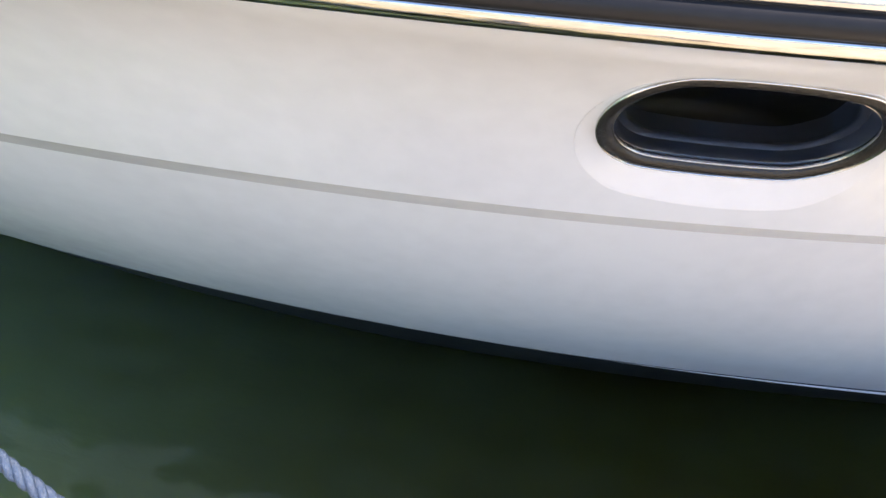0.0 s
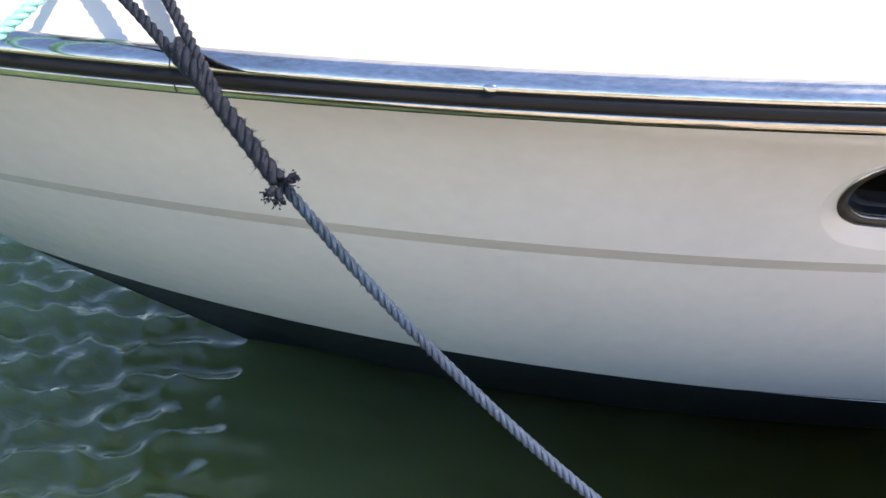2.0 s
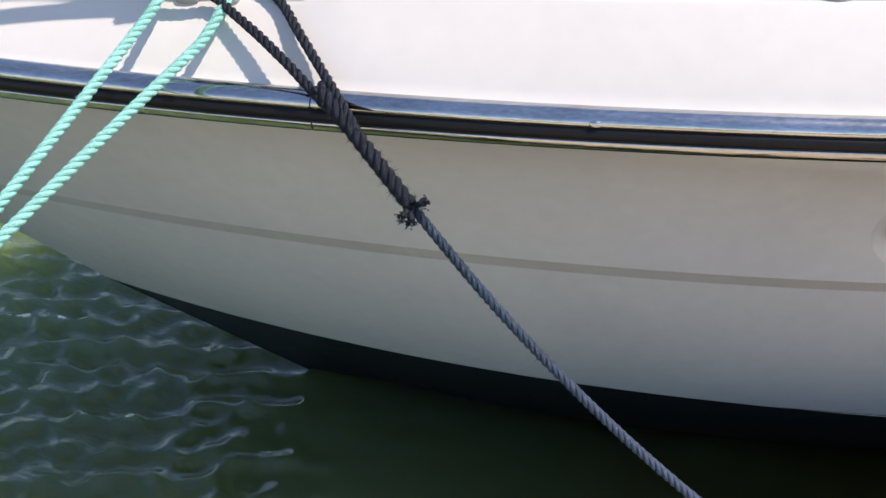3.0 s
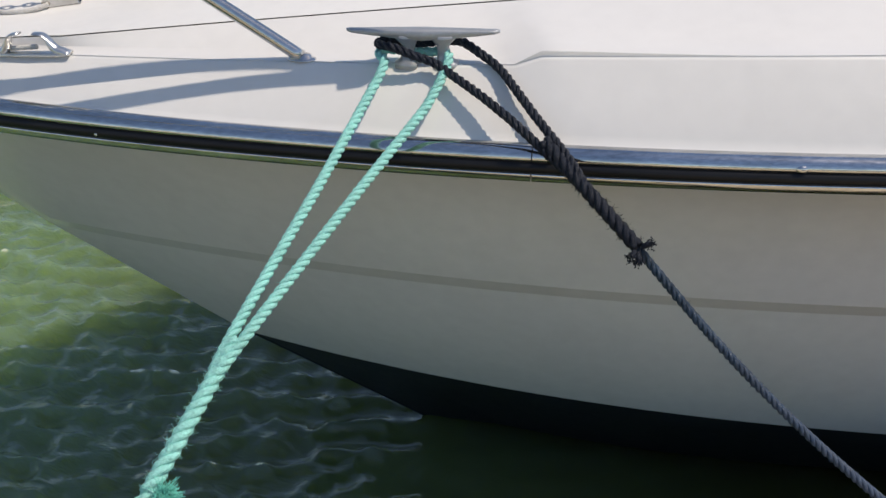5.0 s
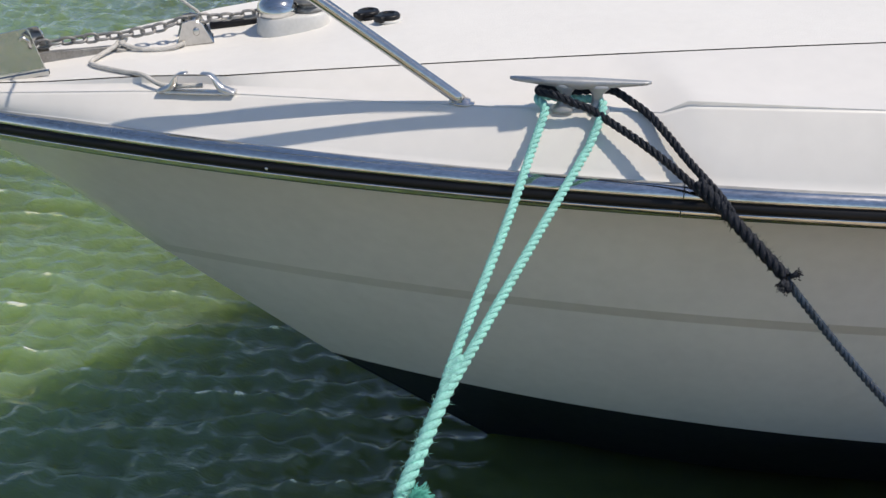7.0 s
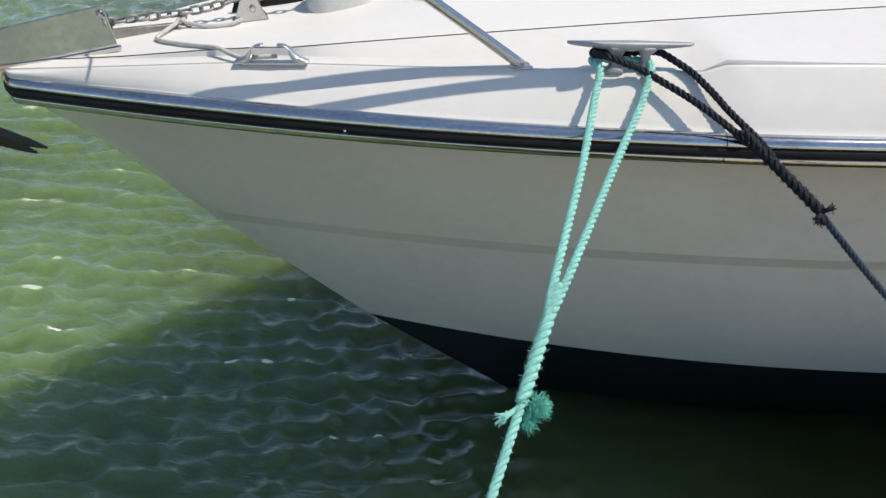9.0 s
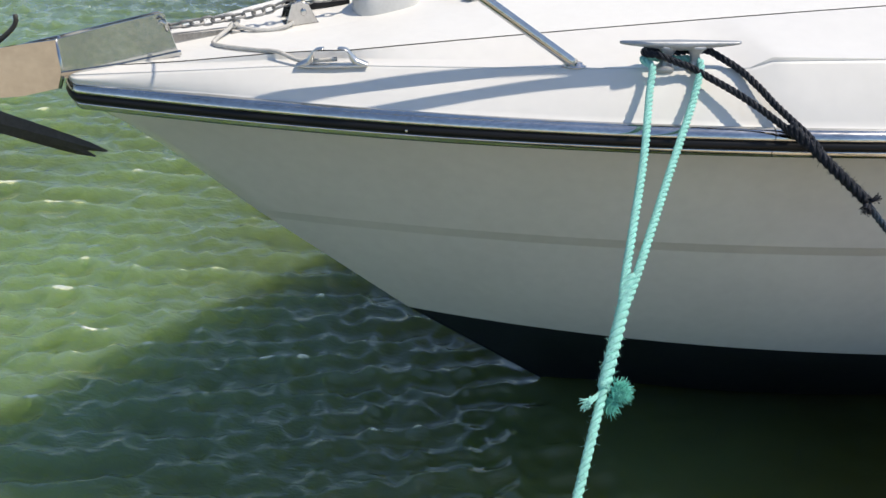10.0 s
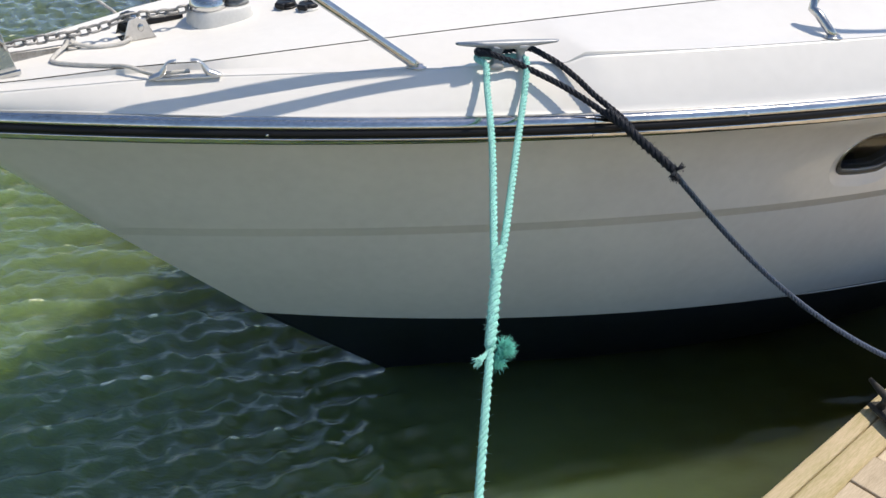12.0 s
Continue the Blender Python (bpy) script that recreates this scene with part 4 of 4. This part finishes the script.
def build_stopper():
    st = thing("chain_stopper", "stainless chain stopper bracket bolted to the foredeck", "chain stopper", TRIM @ Matrix.Translation((0.020, 0.075, 0)) @ Matrix.Translation((-0.83, 0, deck_z(-0.83, 0))) @ Matrix.Diagonal((0.82, 0.80, 1.02, 1)) @ Matrix.Translation((0.83, 0, -deck_z(-0.83, 0))))
    z = deck_z(-0.83, 0.0)
    for y in (-0.046, 0.042):
        bm = bmesh.new()
        plate(bm, [(-0.885, z), (-0.775, z + 0.008), (-0.806, z + 0.058), (-0.835, z + 0.066), (-0.862, z + 0.060)], y, y + 0.004)
        bmesh.ops.bevel(bm, geom=list(bm.edges), offset=0.0012, segments=1, affect='EDGES')
        cheek = part("cheek_plate", bm, STEEL, st, smooth=False)
        bm = bmesh.new()
        lathe(bm, [(0.010, 0), (0.010, 0.004), (0.006, 0.007)], Matrix.Translation((-0.824, y if y < 0 else y + 0.004, z + 0.038)) @ Matrix.Rotation(radians(90 if y < 0 else -90), 4, 'X'), 14)
        part("bolt", bm, STEEL, cheek)
    bm = bmesh.new()
    box(bm, (0.112, 0.092, 0.004), Matrix.Translation((-0.83, -0.0, z + 0.005)) @ Matrix.Rotation(radians(-4.3), 4, 'Y'), 0.001)
    part("base", bm, STEEL, st, smooth=False)
    bm = bmesh.new()
    lathe(bm, [(0.012, -0.044), (0.026, -0.042), (0.018, -0.012), (0.018, 0.012), (0.026, 0.042), (0.012, 0.044)], Matrix.Translation((-0.824, 0, z + 0.038)) @ Matrix.Rotation(radians(90), 4, 'X'), 20)
    part("roller", bm, STEEL, st)


def build_windlass():
    z = deck_z(-0.58, 0.0)
    m = TRIM @ Matrix.Translation((-0.562, 0.075, z - 0.004)) @ Matrix.Rotation(radians(-4.5), 4, 'Y') @ Matrix.Scale(0.90, 4)
    w = thing("windlass", "low white anchor windlass with chrome dome on the foredeck", "windlass", m)
    bm = bmesh.new()
    rows = []
    for zz, g in ((0.0, 1.0), (0.004, 1.0), (0.030, 0.955), (0.044, 0.93), (0.050, 0.90), (0.052, 0.86)):
        rows.append([bm.verts.new(((0.105 * g) * math.copysign(abs(math.cos(a)) ** 0.62, math.cos(a)), (0.078 * g) * math.copysign(abs(math.sin(a)) ** 0.7, math.sin(a)), zz))
                     for a in (2 * math.pi * k / 40 for k in range(40))])
    for a, b in zip(rows, rows[1:]):
        for k in range(40):
            bm.faces.new((a[k], a[(k + 1) % 40], b[(k + 1) % 40], b[k]))
    bm.faces.new(rows[0][::-1])
    bm.faces.new(rows[-1])
    part("casing", bm, CASING, w, "off-white cast casing")
    bm = bmesh.new()
    lathe(bm, [(0.058, 0.0), (0.058, 0.016), (0.052, 0.032), (0.040, 0.044), (0.020, 0.051), (0.004, 0.052)], Matrix.Translation((-0.040, -0.010, 0.050)), 32)
    part("dome", bm, CHROME, w, "chrome dome cover")
    bm = bmesh.new()
    lathe(bm, [(0.030, 0), (0.046, 0.004), (0.032, 0.014), (0.028, 0.018), (0.032, 0.022), (0.046, 0.032), (0.030, 0.040), (0.012, 0.044)], Matrix.Translation((0.048, -0.012, 0.050)), 24)
    part("gypsy", bm, GALV, w, "dark worn chain gypsy")
    bm = bmesh.new()
    box(bm, (0.135, 0.044, 0.020), pose(-0.165, 0.088, 0.012), 0.006)
    part("chain_pipe", bm, RUBBER, w, "black chain pipe")


def build_switches():
    for k, (x, y) in enumerate(((-0.378, 0.025), (-0.337, -0.036))):
        z = deck_z(x, y)
        m = TRIM @ Matrix.Translation((x, y, z)) @ Matrix.Rotation(radians(-4.5), 4, 'Y') @ Matrix.Rotation(radians(30), 4, 'Z')
        t = thing("foot_switch", "black hinged windlass foot switch on the foredeck", "foot switch", m, group="windlass foot switches")
        bm = bmesh.new()
        lathe(bm, [(0.034, 0), (0.034, 0.003), (0.031, 0.006), (0.02, 0.007)], None, 24)
        part("bezel", bm, CASING if k else RUBBER, t, "thin base ring")
        bm = bmesh.new()
        lathe(bm, [(0.028, 0.006), (0.029, 0.013), (0.026, 0.017), (0.016, 0.0185), (0.015, 0.016), (0.004, 0.0155)], None, 24)
        part("cover", bm, RUBBER, t)
        bm = bmesh.new()
        box(bm, (0.018, 0.030, 0.016), pose(-0.030, 0, 0.010), 0.004)
        part("hinge", bm, RUBBER, t)


build_roller()
build_anchor()
build_chain()
build_stopper()
build_windlass()
build_switches()


def build_lashing():
    z = lambda x, y: deck_z(x, y) + 0.0065
    t = thing("lashing_line", "grey-white braided lashing line tied to the anchor shackle", "line", TRIM)
    pts, n = spline([(-0.835, 0.035, z(-0.835, 0.03) + 0.006), (-0.87, 0.022, z(-0.87, 0.02)), (-0.93, 0.030, z(-0.93, 0.03)), (-0.975, 0.055, 1.392), (-0.988, 0.066, 1.401),
                     (-1.000, 0.052, 1.392), (-1.030, 0.026, z(-1.03, 0.02) + 0.004), (-1.052, -0.004, z(-1.05, 0.0)), (-1.048, -0.032, z(-1.045, -0.03)), (-1.015, -0.085, z(-1.01, -0.085)), (-0.970, -0.155, z(-0.97, -0.155)),
                     (-0.925, -0.215, z(-0.925, -0.21)), (-0.88, -0.268, 1.400), (-0.80, -0.302, 1.408)], 140)
    bm = bmesh.new()
    tube(bm, pts, 0.0053, 10)
    part("line", bm, LINE, t)
    bm = bmesh.new()
    tube(bm, spline([(-0.988, 0.056, 1.396), (-1.001, 0.068, 1.382), (-0.988, 0.080, 1.394), (-0.975, 0.070, 1.404), (-0.988, 0.055, 1.394)], 24)[0], 0.0066, 10)
    part("hitch", bm, LINE, t)
    bm = bmesh.new()
    tube(bm, spline([(-0.998, 0.052, 1.382), (-0.978, 0.052, 1.378), (-0.962, 0.060, 1.376), (-0.962, 0.076, 1.376), (-0.978, 0.084, 1.378), (-0.998, 0.084, 1.382)], 24)[0], 0.006, 10)
    part("shackle", bm, GALV, t, "galvanised shackle")


build_lashing()


# ---------------------------------------------------------------- mooring ropes
def splice(points, d, material, parent, seed, bulge=1.4):
    """The tucked part of an eye splice: the strands lie double, so it is thicker than the rope, and fuzzy."""
    rope("splice", points, d * bulge, material, parent, pitch=2.1, phase=0.7, fuzz=110, seed=seed, hair=0.009)


def strand_end(at, way, length, d, material, parent, seed):
    """A cut strand end sticking out, with a short brush of yarns."""
    way = Vector(way).normalized()
    at = Vector(at)
    bm = bmesh.new()
    tube(bm, [at - way * d * 0.4, at + way * length * 0.5, at + way * length], lambda f: d * 0.26 * (1 + 0.25 * f), 10)
    part("strand_end", bm, material, parent, "cut strand end")
    brush("yarns", at + way * length * 0.9, way, 0.28, length * 0.55, 60, material, parent, seed, 0.0012)


D = 0.0176
W = TRIM


def build_green():
    g = thing("green_mooring_rope", "pale green three-strand mooring rope spliced round the bow cleat", "rope")
    meet = Vector((-0.395, -1.103, 1.230))
    knot = Vector((-0.530, -1.265, 1.116))
    # eye: one leg, round behind the cleat legs, the other leg
    rope("eye", [meet.lerp(knot, 0.35), meet + Vector((-0.008, 0.006, 0)), Vector((-0.243, -0.868, 1.343)), Vector((-0.142, -0.707, 1.411)), Vector((-0.108, -0.656, 1.437)), Vector((-0.096, -0.632, 1.453)),
                 Vector((-0.102, -0.607, 1.458)), Vector((-0.084, -0.589, 1.458)), Vector((-0.030, -0.613, 1.456)), Vector((0.008, -0.628, 1.457)), Vector((0.018, -0.656, 1.457)), Vector((0.001, -0.684, 1.434)),
                 Vector((-0.028, -0.717, 1.406)), Vector((-0.055, -0.748, 1.390)), Vector((-0.200, -0.905, 1.322)), meet + Vector((0.010, -0.004, 0)), meet.lerp(knot, 0.35)], D, GREEN, g, fuzz=60, seed=3, hair=0.006)
    splice([meet, meet.lerp(knot, 0.35), meet.lerp(knot, 0.7), knot], D, GREEN, g, 5)
    end = knot + Vector((-0.409, -0.496, -0.305)) * 1.88
    rope("tail", [knot - (end - knot).normalized() * 0.03, knot.lerp(end, 0.4), end], D, GREEN, g, fuzz=150, seed=7, hair=0.009)
    brush("frayed_end", knot + Vector((0.020, -0.014, 0.004)), (0.8, -0.35, -0.05), 0.75, 0.021, 700, GREEN_PALE, g, 11, 0.0007, "frayed tuft of loose green yarn")
    brush("frayed_end", knot + Vector((0.004, -0.02, -0.016)), (0.3, -0.5, -0.8), 0.7, 0.017, 320, GREEN_PALE, g, 13, 0.0007, "frayed tuft of loose green yarn")
    strand_end(knot + Vector((-0.014, -0.006, -0.004)), (-0.85, -0.3, -0.1), 0.026, D, GREEN, g, 17)
    return end


def build_navy():
    n = thing("navy_mooring_rope", "navy blue three-strand mooring rope spliced round the bow cleat", "rope")
    meet = Vector((0.162, -0.884, 1.338))
    knot = Vector((0.255, -1.010, 1.232))
    rope("eye", [meet.lerp(knot, 0.35), meet + Vector((-0.010, 0.004, 0)), Vector((0.099, -0.810, 1.384)), Vector((0.056, -0.751, 1.414)), Vector((0.024, -0.708, 1.432)), Vector((-0.008, -0.664, 1.449)), Vector((-0.044, -0.652, 1.463)),
                 Vector((-0.080, -0.636, 1.477)), Vector((-0.102, -0.608, 1.476)), Vector((-0.084, -0.589, 1.475)), Vector((-0.030, -0.613, 1.473)), Vector((0.016, -0.624, 1.475)), Vector((0.045, -0.642, 1.477)),
                 Vector((0.070, -0.666, 1.464)), Vector((0.099, -0.704, 1.444)), Vector((0.120, -0.758, 1.416)), Vector((0.140, -0.800, 1.387)), meet + Vector((0.012, -0.002, 0.004)), meet.lerp(knot, 0.35)],
         D * 0.95, NAVY, n, fuzz=20, seed=23, hair=0.004)
    splice([meet + (meet - knot) * 0.25, meet.lerp(knot, 0.35), meet.lerp(knot, 0.7), knot], D * 0.95, NAVY, n, 29, 1.5)
    # slack tail: hangs in a shallow bight down to the pontoon
    end = Vector((1.115, -1.585, 0.560))
    bight = [knot.lerp(end, f) - Vector((0.02, 0, 0.10)) * 4 * f * (1 - f) for f in (0.12, 0.25, 0.4, 0.55, 0.7, 0.85)]
    rope("tail", [meet.lerp(knot, 0.85)] + bight + [end], D * 0.92, NAVY_WORN, n, fuzz=60, seed=31, hair=0.005)
    strand_end(knot + Vector((0.012, -0.006, 0.004)), (0.85, -0.15, 0.45), 0.008, D, NAVY, n, 37)
    strand_end(knot + Vector((-0.002, -0.012, -0.010)), (0.0, -0.4, -0.9), 0.009, D, NAVY, n, 41)
    strand_end(knot + Vector((-0.010, -0.010, -0.006)), (-0.6, -0.3, -0.6), 0.007, D, NAVY, n, 43)
    return end


# ---------------------------------------------------------------- pontoon
DECK_H = 0.50
DOCK = pose(0.25, -1.508, DECK_H, 0, 0, 7.2)
dock = thing("pontoon", "sunlit weathered timber pontoon beside the boat", "dock", DOCK, kind="structure")


def build_dock():
    x0, x1 = -6.0, 2.5
    mid, long = (x0 + x1) / 2, x1 - x0
    bm = bmesh.new()
    box(bm, (long, 0.048, 0.15), pose(mid, -0.024, -0.076), 0.006)
    part("fender_board", bm, BEAM, dock, "grey-brown edge board")
    bm = bmesh.new()
    box(bm, (long, 0.072, 0.15), pose(mid, -0.087, -0.078), 0.006)
    part("edge_beam", bm, BEAM, dock, "stained edge timber")
    bm = bmesh.new()
    box(bm, (long - 0.1, 2.1, 0.42), pose(mid, -1.25, -0.36), 0.02)
    part("float", bm, CASING, dock, "grey flotation box")
    me = None
    width, gap = 0.142, 0.006
    for k in range(int(long / (width + gap))):
        if me is None:
            bm = bmesh.new()
            box(bm, (width, 2.25, 0.032), None, 0.004)
            ob = part("plank", bm, PLANK, dock, smooth=False)
            me = ob.data
        else:
            ob = new("plank", me)
            ob.parent = dock
        ob.matrix_local = pose(x0 + 0.08 + k * (width + gap), -1.252 + 0.004 * math.sin(k * 2.3), -0.004 + 0.0015 * math.sin(k * 5.1), 0, 0, 0.12 * math.sin(k * 3.7))


def build_dock_cleat(x, y, turn, label):
    m = DOCK.copy()
    t = thing("dock_cleat", label, "cleat", Matrix.Translation((x, y, DECK_H + 0.012)) @ Matrix.Rotation(radians(turn), 4, 'Z'), group="pontoon cleats")
    bm = bmesh.new()
    pts, _ = spline([(-0.11, 0, 0.062), (-0.05, 0, 0.056), (0, 0, 0.054), (0.05, 0, 0.056), (0.11, 0, 0.062)], 20)
    tube(bm, pts, lambda f: 0.013 * (1 - 0.5 * abs(2 * f - 1) ** 2), 12)
    part("horn_bar", bm, DARKIRON, t)
    bm = bmesh.new()
    box(bm, (0.13, 0.05, 0.012), pose(0, 0, 0.006), 0.003)
    part("base", bm, DARKIRON, t)
    for s in (-1, 1):
        bm = bmesh.new()
        tube(bm, [(s * 0.04, 0, 0.008), (s * 0.034, 0, 0.03), (s * 0.03, 0, 0.052)], lambda f: 0.014 - 0.004 * math.sin(f * math.pi), 12)
        part("leg", bm, DARKIRON, t)


green_end = build_green()
navy_end = build_navy()
build_dock()
build_dock_cleat(navy_end.x, navy_end.y, 20, "dark iron cleat on the pontoon planks holding the navy rope")
build_dock_cleat(green_end.x, green_end.y, 40, "dark iron cleat on the pontoon planks holding the green rope")
build_dock_cleat(0.815, -1.515, 70, "dark iron cleat bolted on the pontoon edge")
